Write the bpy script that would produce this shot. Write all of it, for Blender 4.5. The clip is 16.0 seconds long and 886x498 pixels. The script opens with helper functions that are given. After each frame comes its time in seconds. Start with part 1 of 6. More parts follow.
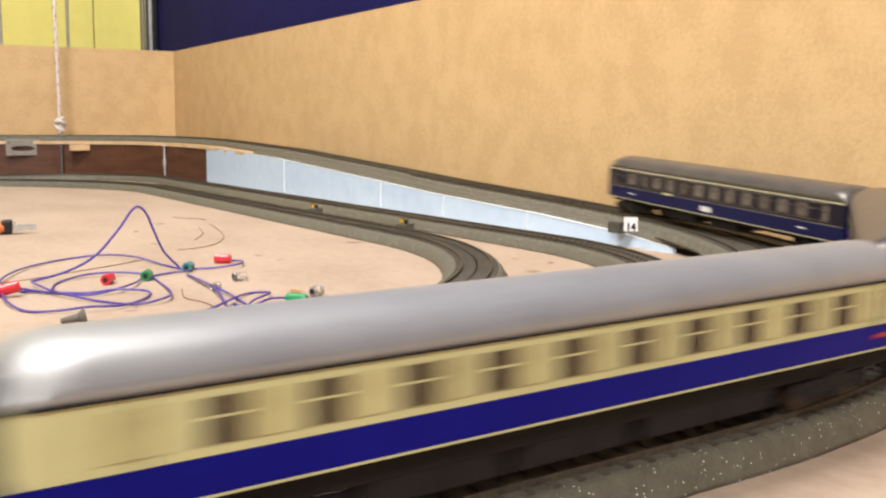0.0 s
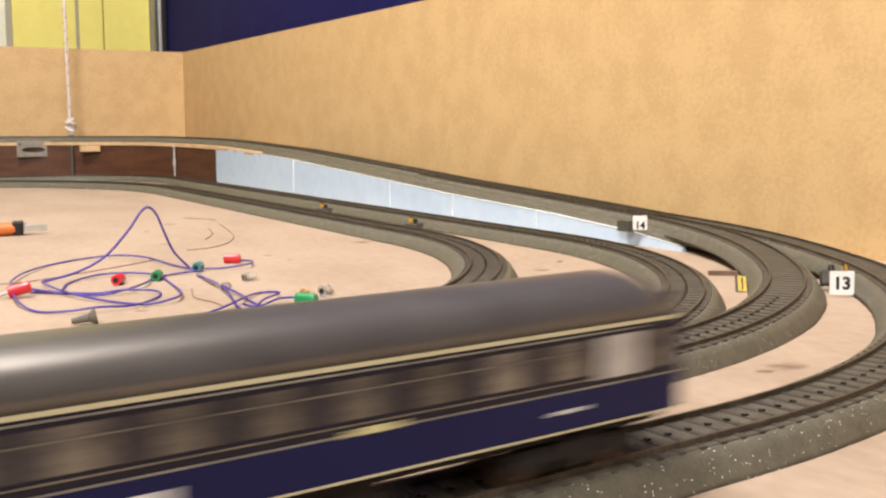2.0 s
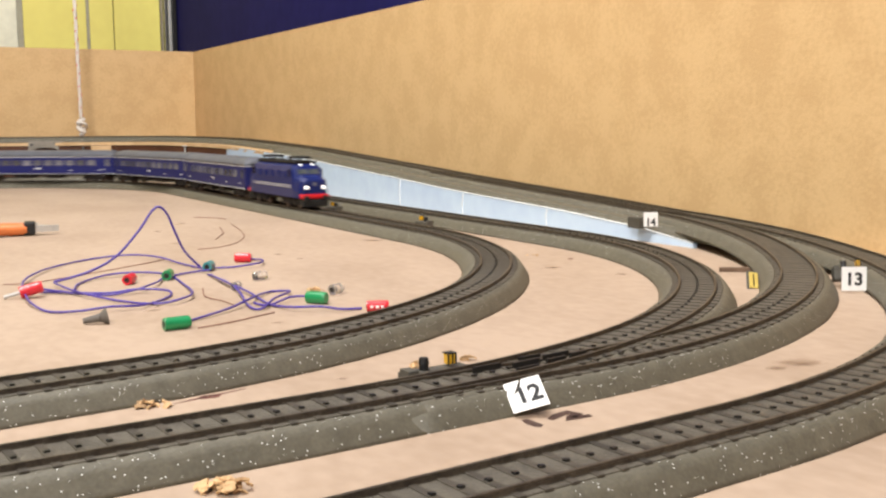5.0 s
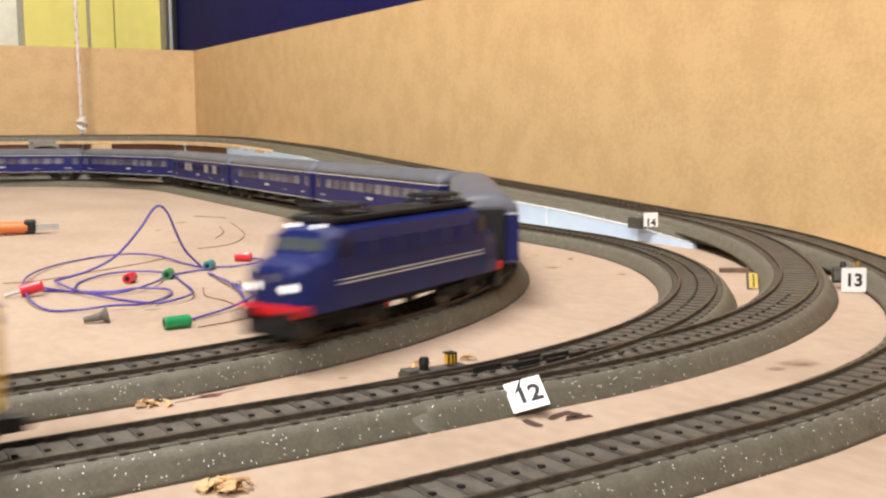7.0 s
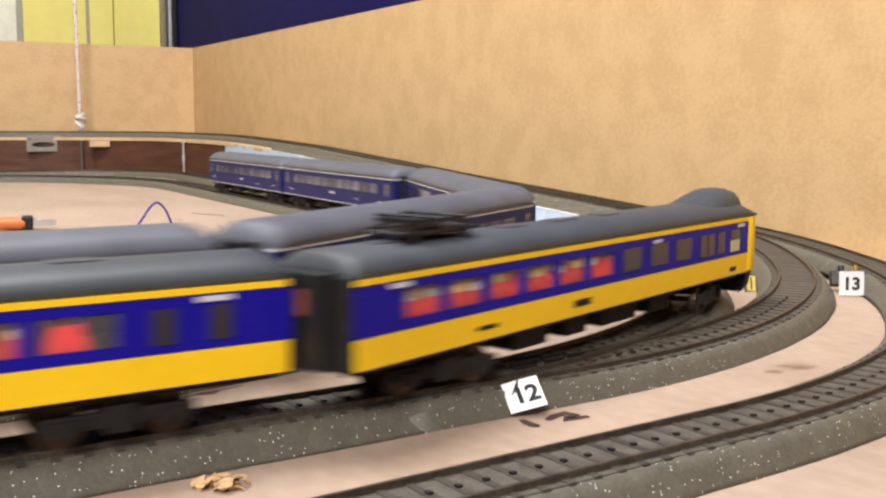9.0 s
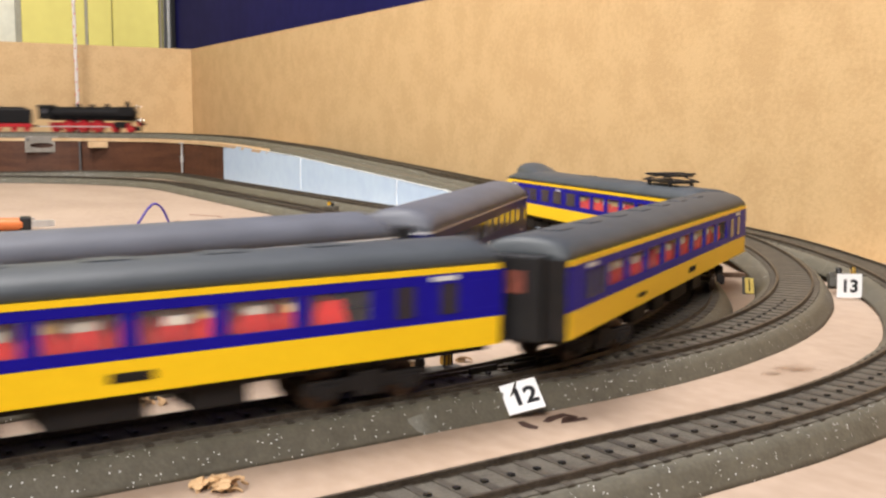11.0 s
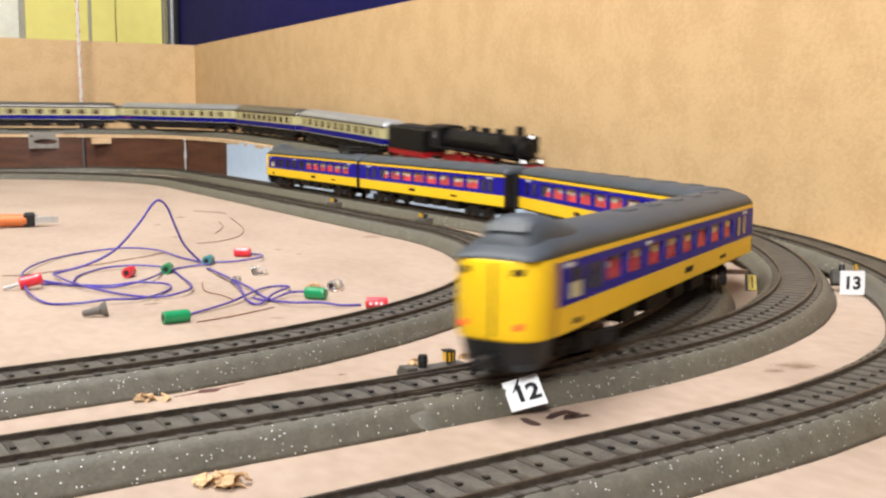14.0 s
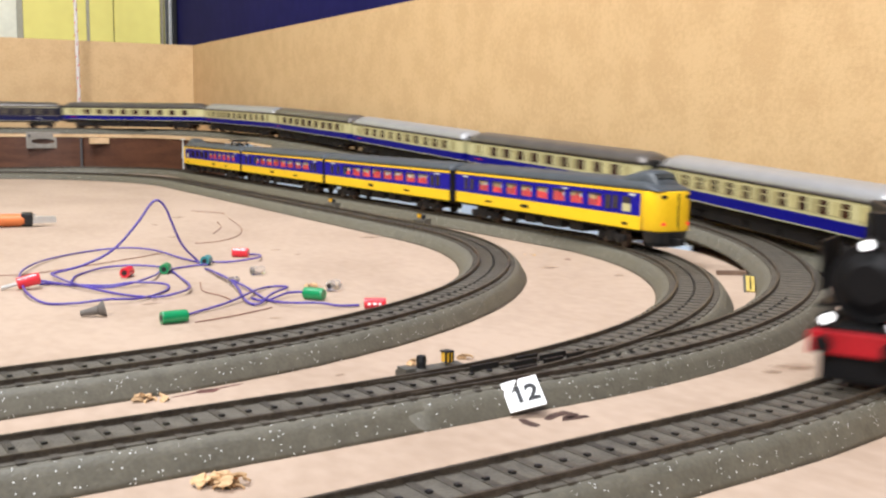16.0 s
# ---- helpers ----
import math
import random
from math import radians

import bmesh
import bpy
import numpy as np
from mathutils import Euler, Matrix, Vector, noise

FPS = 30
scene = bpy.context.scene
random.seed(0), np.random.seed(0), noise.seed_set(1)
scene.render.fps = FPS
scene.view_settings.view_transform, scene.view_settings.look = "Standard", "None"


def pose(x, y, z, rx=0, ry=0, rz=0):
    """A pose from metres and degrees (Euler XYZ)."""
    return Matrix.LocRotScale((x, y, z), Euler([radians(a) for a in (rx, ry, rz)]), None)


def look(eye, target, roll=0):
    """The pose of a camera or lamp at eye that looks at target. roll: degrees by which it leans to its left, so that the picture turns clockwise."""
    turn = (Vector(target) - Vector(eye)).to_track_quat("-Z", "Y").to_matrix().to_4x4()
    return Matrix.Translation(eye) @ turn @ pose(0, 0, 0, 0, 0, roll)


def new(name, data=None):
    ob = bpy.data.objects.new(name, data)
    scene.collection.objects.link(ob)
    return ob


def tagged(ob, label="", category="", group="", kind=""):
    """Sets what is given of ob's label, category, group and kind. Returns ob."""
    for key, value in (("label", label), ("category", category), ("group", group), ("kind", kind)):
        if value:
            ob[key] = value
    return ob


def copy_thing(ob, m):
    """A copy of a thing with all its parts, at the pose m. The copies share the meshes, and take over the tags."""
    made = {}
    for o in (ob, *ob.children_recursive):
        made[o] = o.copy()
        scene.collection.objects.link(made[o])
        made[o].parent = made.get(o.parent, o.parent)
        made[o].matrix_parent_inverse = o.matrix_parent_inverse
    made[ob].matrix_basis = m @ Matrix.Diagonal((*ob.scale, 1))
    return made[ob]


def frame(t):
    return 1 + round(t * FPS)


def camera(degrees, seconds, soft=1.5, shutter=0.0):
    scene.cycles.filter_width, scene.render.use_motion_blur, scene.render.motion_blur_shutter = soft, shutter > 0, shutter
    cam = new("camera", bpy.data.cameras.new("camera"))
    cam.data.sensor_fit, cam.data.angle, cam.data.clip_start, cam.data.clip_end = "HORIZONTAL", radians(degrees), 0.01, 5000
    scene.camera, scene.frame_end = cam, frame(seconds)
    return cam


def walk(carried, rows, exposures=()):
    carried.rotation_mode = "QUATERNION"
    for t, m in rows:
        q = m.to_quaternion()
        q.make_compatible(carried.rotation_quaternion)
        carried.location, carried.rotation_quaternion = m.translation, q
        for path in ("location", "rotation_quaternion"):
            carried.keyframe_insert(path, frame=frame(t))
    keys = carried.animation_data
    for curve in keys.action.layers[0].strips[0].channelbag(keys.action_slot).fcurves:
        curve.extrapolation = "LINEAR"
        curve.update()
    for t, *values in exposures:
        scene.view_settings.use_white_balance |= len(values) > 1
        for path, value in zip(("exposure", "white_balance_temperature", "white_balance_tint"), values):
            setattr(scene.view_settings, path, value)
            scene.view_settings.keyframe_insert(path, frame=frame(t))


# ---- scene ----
# A model railway on a table top: three loops of track on foam bed, three trains running, boards on two sides.
cam = camera(45.93, 16.0, soft=2.4, shutter=0.9)
walk(cam, [
    (0.0, pose(-0.00080, 0.00067, 0.08860, 83.303, -0.201, -0.667)),
    (0.5, pose(-0.00043, 0.00004, 0.08880, 83.263, -0.116, -0.531)),
    (1.0, pose(-0.00046, 0.00059, 0.08823, 83.318, -0.096, -0.473)),
    (1.5, pose(-0.00033, 0.00060, 0.08825, 83.316, -0.056, -0.317)),
    (2.0, pose(-0.00030, 0.00009, 0.08855, 83.266, 0.095, -0.161)),
    (2.5, pose(0.00008, -0.00001, 0.08860, 83.263, 0.198, -0.092)),
    (3.0, pose(-0.00000, 0.00000, 0.08870, 83.229, 0.267, -0.032)),
    (3.5, pose(-0.00003, 0.00008, 0.08873, 83.203, 0.381, 0.115)),
    (4.0, pose(0.00015, 0.00038, 0.08866, 83.188, 0.481, 0.267)),
    (6.5, pose(0.00022, 0.00047, 0.08879, 83.090, 0.438, 0.490)),
    (7.0, pose(-0.00005, -0.00004, 0.08896, 83.108, 0.322, 0.410)),
    (7.5, pose(-0.00039, 0.00017, 0.08881, 83.077, 0.093, 0.368)),
    (8.0, pose(-0.00042, 0.00012, 0.08879, 83.114, -0.058, 0.364)),
    (8.5, pose(-0.00035, 0.00015, 0.08877, 83.145, -0.170, 0.330)),
    (9.0, pose(-0.00061, 0.00037, 0.08862, 83.118, -0.255, 0.318)),
    (11.5, pose(-0.00070, 0.00029, 0.08871, 83.214, -0.383, 0.232)),
    (12.0, pose(-0.00046, 0.00046, 0.08875, 83.138, -0.387, 0.296)),
    (12.5, pose(-0.00082, 0.00031, 0.08865, 83.052, -0.430, 0.313)),
    (13.0, pose(-0.00042, 0.00036, 0.08878, 83.013, -0.347, 0.419)),
    (13.5, pose(-0.00082, 0.00021, 0.08873, 83.000, -0.385, 0.431)),
    (14.0, pose(-0.00056, -0.00033, 0.08900, 82.992, -0.388, 0.409)),
    (14.5, pose(-0.00065, -0.00001, 0.08887, 83.037, -0.398, 0.338)),
    (15.0, pose(-0.00074, 0.00012, 0.08883, 83.036, -0.418, 0.326)),
    (15.5, pose(-0.00077, -0.00000, 0.08887, 83.051, -0.502, 0.286)),
    (16.0, pose(-0.00098, -0.00018, 0.08897, 83.028, -0.521, 0.294)),
], exposures=[(0.0, 0.0, 6130, 11), (0.8, 0.0, 6380, 12), (1.5, 0.0, 6380, 12), (3.0, -0.09, 6180, 11), (4.2, -0.08, 6130, 10), (6.4, -0.07, 6230, 11), (8.5, 0.0, 5980, 13), (9.2, 0.0, 5930, 13),
               (11.3, 0.0, 6010, 12), (13.0, 0.0, 5980, 12), (13.6, 0.02, 5850, 11), (14.0, 0.05, 5750, 10), (14.6, 0.04, 5670, 10), (16.0, 0.05, 5620, 10)])

# ---------------- light ----------------
world = bpy.data.worlds.new("room_air")
scene.world = world
world.use_nodes = True
world.node_tree.nodes["Background"].inputs[0].default_value = (1.0, 0.86, 0.66, 1)
world.node_tree.nodes["Background"].inputs[1].default_value = 0.25


def ceiling_lamp_light(name, eye, target, sx, sy, watts, colour):
    data = bpy.data.lights.new(name, "AREA")
    data.shape, data.size, data.size_y = "RECTANGLE", sx, sy
    data.energy, data.color = watts, colour
    ob = new(name, data)
    ob.matrix_world = look(eye, target)
    return ob


ceiling_lamp_light("ceiling_lamp_light", (-0.40, 0.69, 1.52), (-0.2, 0.92, 0), 0.7, 0.7, 43, (1.0, 0.93, 0.83))
ceiling_lamp_light("front_lamp_light", (-0.45, -1.25, 1.30), (0.10, 1.0, 0.05), 0.7, 0.5, 53, (1.0, 0.93, 0.83))

# ---------------- plan: n runs towards the long board, u runs along it ----------------
NX, NY = 0.8686, 0.4955


def nu(n, u):
    return (n * NX - u * NY, n * NY + u * NX)


def to_nu(x, y):
    return (x * NX + y * NY, -x * NY + y * NX)


WALL_N, BACK_U, BOARD_TOP = 0.590, 2.043, 0.231


def meet(p, d, q, e):
    """Where the line p + a*d meets the line q + b*e."""
    det = d[0] * -e[1] + d[1] * e[0]
    a = ((q[0] - p[0]) * -e[1] + (q[1] - p[1]) * e[0]) / det
    return (p[0] + a * d[0], p[1] + a * d[1])


def route(verts, radii, step=0.006):
    """A line of straight runs and arcs: corner points, and the radius at each inner corner."""
    v = [Vector(p) for p in verts]
    out = [v[0]]
    for i in range(1, len(v) - 1):
        a, b = (v[i - 1] - v[i]).normalized(), (v[i + 1] - v[i]).normalized()
        half = a.angle(b) / 2
        r = radii[i - 1]
        cut = r / math.tan(half)
        centre = v[i] + (a + b).normalized() * (r / math.sin(half))
        p0, p1 = v[i] + a * cut, v[i] + b * cut
        turn = (p0 - centre).angle_signed(p1 - centre)
        n = max(4, int(abs(turn) * r / step))
        for k in range(n + 1):
            w = (p0 - centre).copy()
            w.rotate(Matrix.Rotation(-turn * k / n, 2))
            out.append(centre + w)
    out.append(v[-1])
    line = [out[0]]
    for p in out[1:]:
        gap = (p - line[-1]).length
        if gap < 1e-5:
            continue
        base = line[-1].copy()
        n = max(1, int(gap / 0.03))
        for k in range(1, n + 1):
            line.append(base.lerp(p, k / n))
    return np.array([[p.x, p.y] for p in line])


T0 = -0.0004            # the table top
RAIL = 0.0094          # rail top above the table on the flat
RAMP = [(-9, RAIL), (0.20, RAIL), (0.42, 0.0125), (0.611, 0.0205), (0.714, 0.0260), (0.896, 0.0345), (1.02, 0.0415),
        (1.307, 0.0570), (1.50, 0.0635), (1.70, 0.0690), (1.80, 0.0715), (9, 0.0715)]
DESCENT = [(-9, RAIL), (0.5, RAIL), (1.6, 0.0715), (9, 0.0715)]


def climb(x, y):
    """Rail height on the outer line: it climbs along the board, runs high at the back and comes down at the far end."""
    n, u = to_nu(x, y)
    if n < -1.0:
        return float(np.interp(u, *zip(*DESCENT)))
    z = float(np.interp(u, *zip(*RAMP)))
    return RAIL + (z - RAIL) * min(1.0, max(0.0, (n - 0.30) / 0.2)) if u < 1.2 else z


def flat(x, y):
    return RAIL


class Line:
    """A track's centre line with its heights, by distance along it. A closed one runs round for ever."""

    def __init__(self, pts, height, closed=False):
        z = np.array([height(x, y) for x, y in pts])
        self.p = np.column_stack([pts, z])
        self.s = np.concatenate([[0], np.cumsum(np.linalg.norm(np.diff(self.p, axis=0), axis=1))])
        self.closed = closed

    def at(self, s):
        s = s % self.s[-1] if self.closed else min(max(s, 0), self.s[-1])
        return np.array([np.interp(s, self.s, self.p[:, k]) for k in range(3)])

    def way(self, s):
        d = self.at(s + 0.003) - self.at(s - 0.003)
        return d / np.linalg.norm(d)


A_P, A_D = (-0.139, 0.320), (0.800, 0.600)
B_P, B_D = (0.021, 0.335), (0.830, 0.558)
C_P, C_D = (0.052, 0.261), (0.816, 0.578)
ALONG = (-NY, NX)


def on(p, d, a):
    return (p[0] + d[0] * a, p[1] + d[1] * a)


def loop(p, d, far, middle, radii, u_back, left):
    """A closed line: a front run through p along d, the given corners, the back run, and the far end at n = left."""
    start = on(p, d, -far)
    return route([start, *middle, nu(left, u_back), meet(p, d, nu(left, 0), ALONG), start], [*radii, 0.36, 0.36])


A_N, B_N, C_N = 0.376, 0.452, 0.548
inner_line = Line(loop(A_P, A_D, 0.9, [meet(A_P, A_D, nu(A_N, 0), ALONG), nu(A_N, 1.70)], [0.350, 0.33], 1.70, -1.42), flat, True)
switch_at = on(B_P, B_D, -0.045)
swing = (0.779, 0.627)
branch_line = Line(loop(B_P, B_D, 0.9, [switch_at, meet(switch_at, swing, nu(B_N, 0), ALONG), nu(B_N, 1.80)],
                        [0.5, 0.341, 0.180], 1.80, -1.50), flat, True)
middle_line = Line(route([on(B_P, B_D, -0.16), meet(B_P, B_D, nu(C_N - 0.0063, 0), ALONG), nu(C_N - 0.0045, 0.98)], [0.369]), climb)
outer_line = Line(loop(C_P, C_D, 0.9, [meet(C_P, C_D, nu(C_N, 0), ALONG), nu(C_N, 1.935)], [0.380, 0.36], 1.935, -1.64), climb, True)

# ---------------- materials ----------------


def mat(name, c1, c2=None, scale=60.0, rough=0.6, metal=0.0, bump=0.0, bump_scale=None, speck=None, speck_scale=300.0,
        speck_size=0.12, stretch=(1, 1, 1), coat=0.0, fine=8.0, spread=(0.35, 0.65), vary=0.0, spec=0.4, rare=0.6):
    """A painted or raw surface: two colours mixed at two scales, bump, and now and then bright specks."""
    m = bpy.data.materials.new(name)
    m.use_nodes = True
    nt = m.node_tree
    b = nt.nodes["Principled BSDF"]
    b.inputs["Roughness"].default_value, b.inputs["Metallic"].default_value = rough, metal
    b.inputs["Coat Weight"].default_value = coat
    b.inputs["Specular IOR Level"].default_value = spec
    co = nt.nodes.new("ShaderNodeTexCoord")
    mp = nt.nodes.new("ShaderNodeMapping")
    mp.inputs["Scale"].default_value = stretch
    nt.links.new(co.outputs["Object"], mp.inputs["Vector"])

    def noise_node(sc, detail=4.0):
        n = nt.nodes.new("ShaderNodeTexNoise")
        n.inputs["Scale"].default_value, n.inputs["Detail"].default_value = sc, detail
        nt.links.new(mp.outputs["Vector"], n.inputs["Vector"])
        return n

    big, small = noise_node(scale), noise_node(scale * fine, 2.0)
    mixv = nt.nodes.new("ShaderNodeMath")
    mixv.operation = "ADD"
    half1 = nt.nodes.new("ShaderNodeMath")
    half1.operation, half1.inputs[1].default_value = "MULTIPLY", 0.6
    half2 = nt.nodes.new("ShaderNodeMath")
    half2.operation, half2.inputs[1].default_value = "MULTIPLY", 0.4
    nt.links.new(big.outputs["Fac"], half1.inputs[0])
    nt.links.new(small.outputs["Fac"], half2.inputs[0])
    nt.links.new(half1.outputs[0], mixv.inputs[0])
    nt.links.new(half2.outputs[0], mixv.inputs[1])
    ramp = nt.nodes.new("ShaderNodeValToRGB")
    c2 = c2 or tuple(min(1, c * 0.82) for c in c1)
    ramp.color_ramp.elements[0].position, ramp.color_ramp.elements[1].position = spread
    ramp.color_ramp.elements[0].color, ramp.color_ramp.elements[1].color = (*c2, 1), (*c1, 1)
    nt.links.new(mixv.outputs[0], ramp.inputs["Fac"])
    colour = ramp.outputs["Color"]
    if vary:
        info = nt.nodes.new("ShaderNodeObjectInfo")
        hsv = nt.nodes.new("ShaderNodeHueSaturation")
        rng = nt.nodes.new("ShaderNodeMapRange")
        rng.inputs["To Min"].default_value, rng.inputs["To Max"].default_value = 1 - vary, 1 + vary
        nt.links.new(info.outputs["Random"], rng.inputs["Value"])
        nt.links.new(rng.outputs[0], hsv.inputs["Value"])
        nt.links.new(colour, hsv.inputs["Color"])
        colour = hsv.outputs["Color"]
    if speck:
        vor = nt.nodes.new("ShaderNodeTexVoronoi")
        vor.inputs["Scale"].default_value = speck_scale
        nt.links.new(mp.outputs["Vector"], vor.inputs["Vector"])
        near = nt.nodes.new("ShaderNodeMath")
        near.operation, near.inputs[1].default_value = "LESS_THAN", speck_size
        nt.links.new(vor.outputs["Distance"], near.inputs[0])
        pick = nt.nodes.new("ShaderNodeSeparateColor")
        nt.links.new(vor.outputs["Color"], pick.inputs[0])
        few = nt.nodes.new("ShaderNodeMath")
        few.operation, few.inputs[1].default_value = "GREATER_THAN", rare
        nt.links.new(pick.outputs[0], few.inputs[0])
        both = nt.nodes.new("ShaderNodeMath")
        both.operation = "MULTIPLY"
        nt.links.new(near.outputs[0], both.inputs[0])
        nt.links.new(few.outputs[0], both.inputs[1])
        mix = nt.nodes.new("ShaderNodeMix")
        mix.data_type = "RGBA"
        nt.links.new(both.outputs[0], mix.inputs[0])
        nt.links.new(colour, mix.inputs[6])
        mix.inputs[7].default_value = (*speck, 1)
        colour = mix.outputs[2]
        gloss = nt.nodes.new("ShaderNodeMapRange")
        gloss.inputs["To Min"].default_value, gloss.inputs["To Max"].default_value = rough, 0.12
        nt.links.new(both.outputs[0], gloss.inputs["Value"])
        nt.links.new(gloss.outputs[0], b.inputs["Roughness"])
    nt.links.new(colour, b.inputs["Base Color"])
    if bump:
        bn = noise_node(bump_scale or scale * 6, 3.0)
        bu = nt.nodes.new("ShaderNodeBump")
        bu.inputs["Strength"].default_value, bu.inputs["Distance"].default_value = bump, 0.001
        nt.links.new(bn.outputs["Fac"], bu.inputs["Height"])
        nt.links.new(bu.outputs["Normal"], b.inputs["Normal"])
    return m


def glow(name, colour, strength):
    m = bpy.data.materials.new(name)
    m.use_nodes = True
    b = m.node_tree.nodes["Principled BSDF"]
    b.inputs["Base Color"].default_value = (*colour, 1)
    b.inputs["Emission Color"].default_value = (*colour, 1)
    b.inputs["Emission Strength"].default_value = strength
    return m


M_BOARD = mat("hardboard", (0.60, 0.415, 0.210), (0.535, 0.36, 0.177), 28, 0.6, bump=0.2, bump_scale=450, fine=9, spread=(0.42, 0.58), spec=0.3)
M_TABLE = mat("plywood_top", (0.418, 0.318, 0.240), (0.330, 0.243, 0.176), 14, 0.65, bump=0.15, bump_scale=300, fine=14, spread=(0.30, 0.60), stretch=(1, 0.6, 1), spec=0.25)
M_TABLE_EDGE = mat("plywood_edge", (0.5, 0.34, 0.2), None, 40, 0.7)
# white specks put into the foam colour stand in for its glints
M_FOAM = mat("grey_foam", (0.130, 0.117, 0.085), (0.072, 0.066, 0.047), 170, 0.6, bump=0.25, bump_scale=900, speck=(0.90, 0.92, 0.90),
             speck_scale=900, speck_size=0.18, fine=5, spec=0.5, rare=0.76, spread=(0.28, 0.70))
M_SLEEPER = mat("brown_sleeper", (0.066, 0.055, 0.040), (0.038, 0.031, 0.022), 300, 0.55, bump=0.2, vary=0.3, spec=0.45)
M_BALLAST = mat("brown_ballast", (0.116, 0.103, 0.079), (0.056, 0.048, 0.036), 160, 0.58, bump=0.4, bump_scale=1200, spec=0.45, fine=5)
M_RAIL = mat("tarnished_rail", (0.096, 0.078, 0.057), (0.046, 0.036, 0.027), 120, 0.45, metal=0.35, spread=(0.40, 0.62))
M_STUD = mat("black_stud", (0.015, 0.014, 0.013), None, 200, 0.4)
M_PANEL = mat("pale_blue_panel", (0.58, 0.73, 0.90), (0.50, 0.64, 0.84), 9, 0.35, bump=0.05, spec=0.5)
M_SEAM = mat("panel_seam", (0.78, 0.84, 0.88), None, 60, 0.5)
M_DECK = mat("deck_plywood", (0.66, 0.47, 0.27), (0.5, 0.33, 0.17), 40, 0.6, bump=0.15)
M_BROWN = mat("dark_brown_wood", (0.110, 0.046, 0.024), (0.060, 0.025, 0.014), 18, 0.4, bump=0.1, stretch=(1, 1, 6))
M_BLUEWALL = mat("dark_blue_paint", (0.015, 0.014, 0.096), (0.011, 0.010, 0.076), 6, 0.75, bump=0.1, spec=0.08)
M_YELLOW_WALL = mat("yellow_panel", (0.90, 0.82, 0.24), (0.84, 0.75, 0.22), 5, 0.16, coat=0.3)
M_CREAM_WALL = mat("cream_panel", (0.86, 0.85, 0.68), None, 8, 0.5)
M_GREY_TRIM = mat("grey_trim", (0.42, 0.40, 0.30), (0.34, 0.32, 0.24), 30, 0.4)
M_STEEL = mat("grey_post", (0.2, 0.2, 0.2), (0.12, 0.12, 0.125), 30, 0.35, metal=0.7)
M_BLACK = mat("black_plastic", (0.014, 0.014, 0.015), (0.008, 0.008, 0.009), 120, 0.45)
M_ROOM = mat("room_plaster", (0.42, 0.37, 0.30), None, 4, 0.85, bump=0.1)
M_FLOOR = mat("room_carpet", (0.12, 0.1, 0.085), None, 60, 0.95, bump=0.3)
M_WHITE = mat("white_card", (0.87, 0.87, 0.87), (0.82, 0.82, 0.82), 90, 0.6)
M_INK = mat("black_ink", (0.012, 0.012, 0.014), None, 200, 0.6)
M_MARKER = mat("marker_ink", (0.07, 0.035, 0.024), (0.045, 0.022, 0.016), 300, 0.7)
M_ROPE = mat("white_rope", (0.80, 0.76, 0.70), (0.58, 0.52, 0.48), 500, 0.85, bump=0.5, bump_scale=900)
M_CHROME = mat("white_metal", (0.62, 0.62, 0.6), (0.45, 0.45, 0.44), 90, 0.35, metal=0.4)


# ---------------- mesh helpers ----------------

def add(name, bm, material, parent=None, label="", m=None, smooth=False):
    me = bpy.data.meshes.new(name)
    bmesh.ops.recalc_face_normals(bm, faces=bm.faces)
    bm.to_mesh(me)
    bm.free()
    if smooth:
        for p in me.polygons:
            p.use_smooth = p.loop_total < 9
    me.materials.append(material)
    ob = new(name, me)
    if parent:
        ob.parent = parent
    if m is not None:
        ob.matrix_basis = m
    if label:
        tagged(ob, label)
    return ob


def part(name, bm, material, parent, label="", m=None, smooth=False):
    return add(name, bm, material, parent, label, m, smooth)


def repeat(ob, m, parent=None):
    o = ob.copy()
    scene.collection.objects.link(o)
    o.parent = parent or ob.parent
    o.matrix_basis = m
    return o


def empty(name, m, label, category, group=""):
    ob = new(name)
    ob.empty_display_size = 0.01
    ob.matrix_basis = m
    return tagged(ob, label, category, group)


def box(bm, x0, x1, y0, y1, z0, z1, bevel=0.0, m=None):
    vs = [bm.verts.new(Vector((x, y, z))) for x in (x0, x1) for y in (y0, y1) for z in (z0, z1)]
    fs = [bm.faces.new([vs[i] for i in q]) for q in ((0, 1, 3, 2), (4, 6, 7, 5), (0, 4, 5, 1), (2, 3, 7, 6), (0, 2, 6, 4), (1, 5, 7, 3))]
    if bevel:
        es = list({e for f in fs for e in f.edges})
        got = bmesh.ops.bevel(bm, geom=es, offset=bevel, segments=2, affect="EDGES", profile=0.6)
        vs = list({v for f in got["faces"] for v in f.verts} | {v for v in vs if v.is_valid})
    if m is not None:
        bmesh.ops.transform(bm, matrix=m, verts=[v for v in vs if v.is_valid])
    return vs


def solid(x0, x1, y0, y1, z0, z1, bevel=0.0):
    bm = bmesh.new()
    box(bm, x0, x1, y0, y1, z0, z1, bevel)
    return bm


def tube(bm, r, p, q, n=12, r2=None):
    """A round bar from p to q."""
    p, q = Vector(p), Vector(q)
    d = q - p
    turn = d.to_track_quat("Z", "Y").to_matrix().to_4x4()
    got = bmesh.ops.create_cone(bm, cap_ends=True, segments=n, radius1=r, radius2=r if r2 is None else r2, depth=d.length)
    bmesh.ops.transform(bm, matrix=Matrix.Translation((p + q) / 2) @ turn, verts=got["verts"])
    return got["verts"]


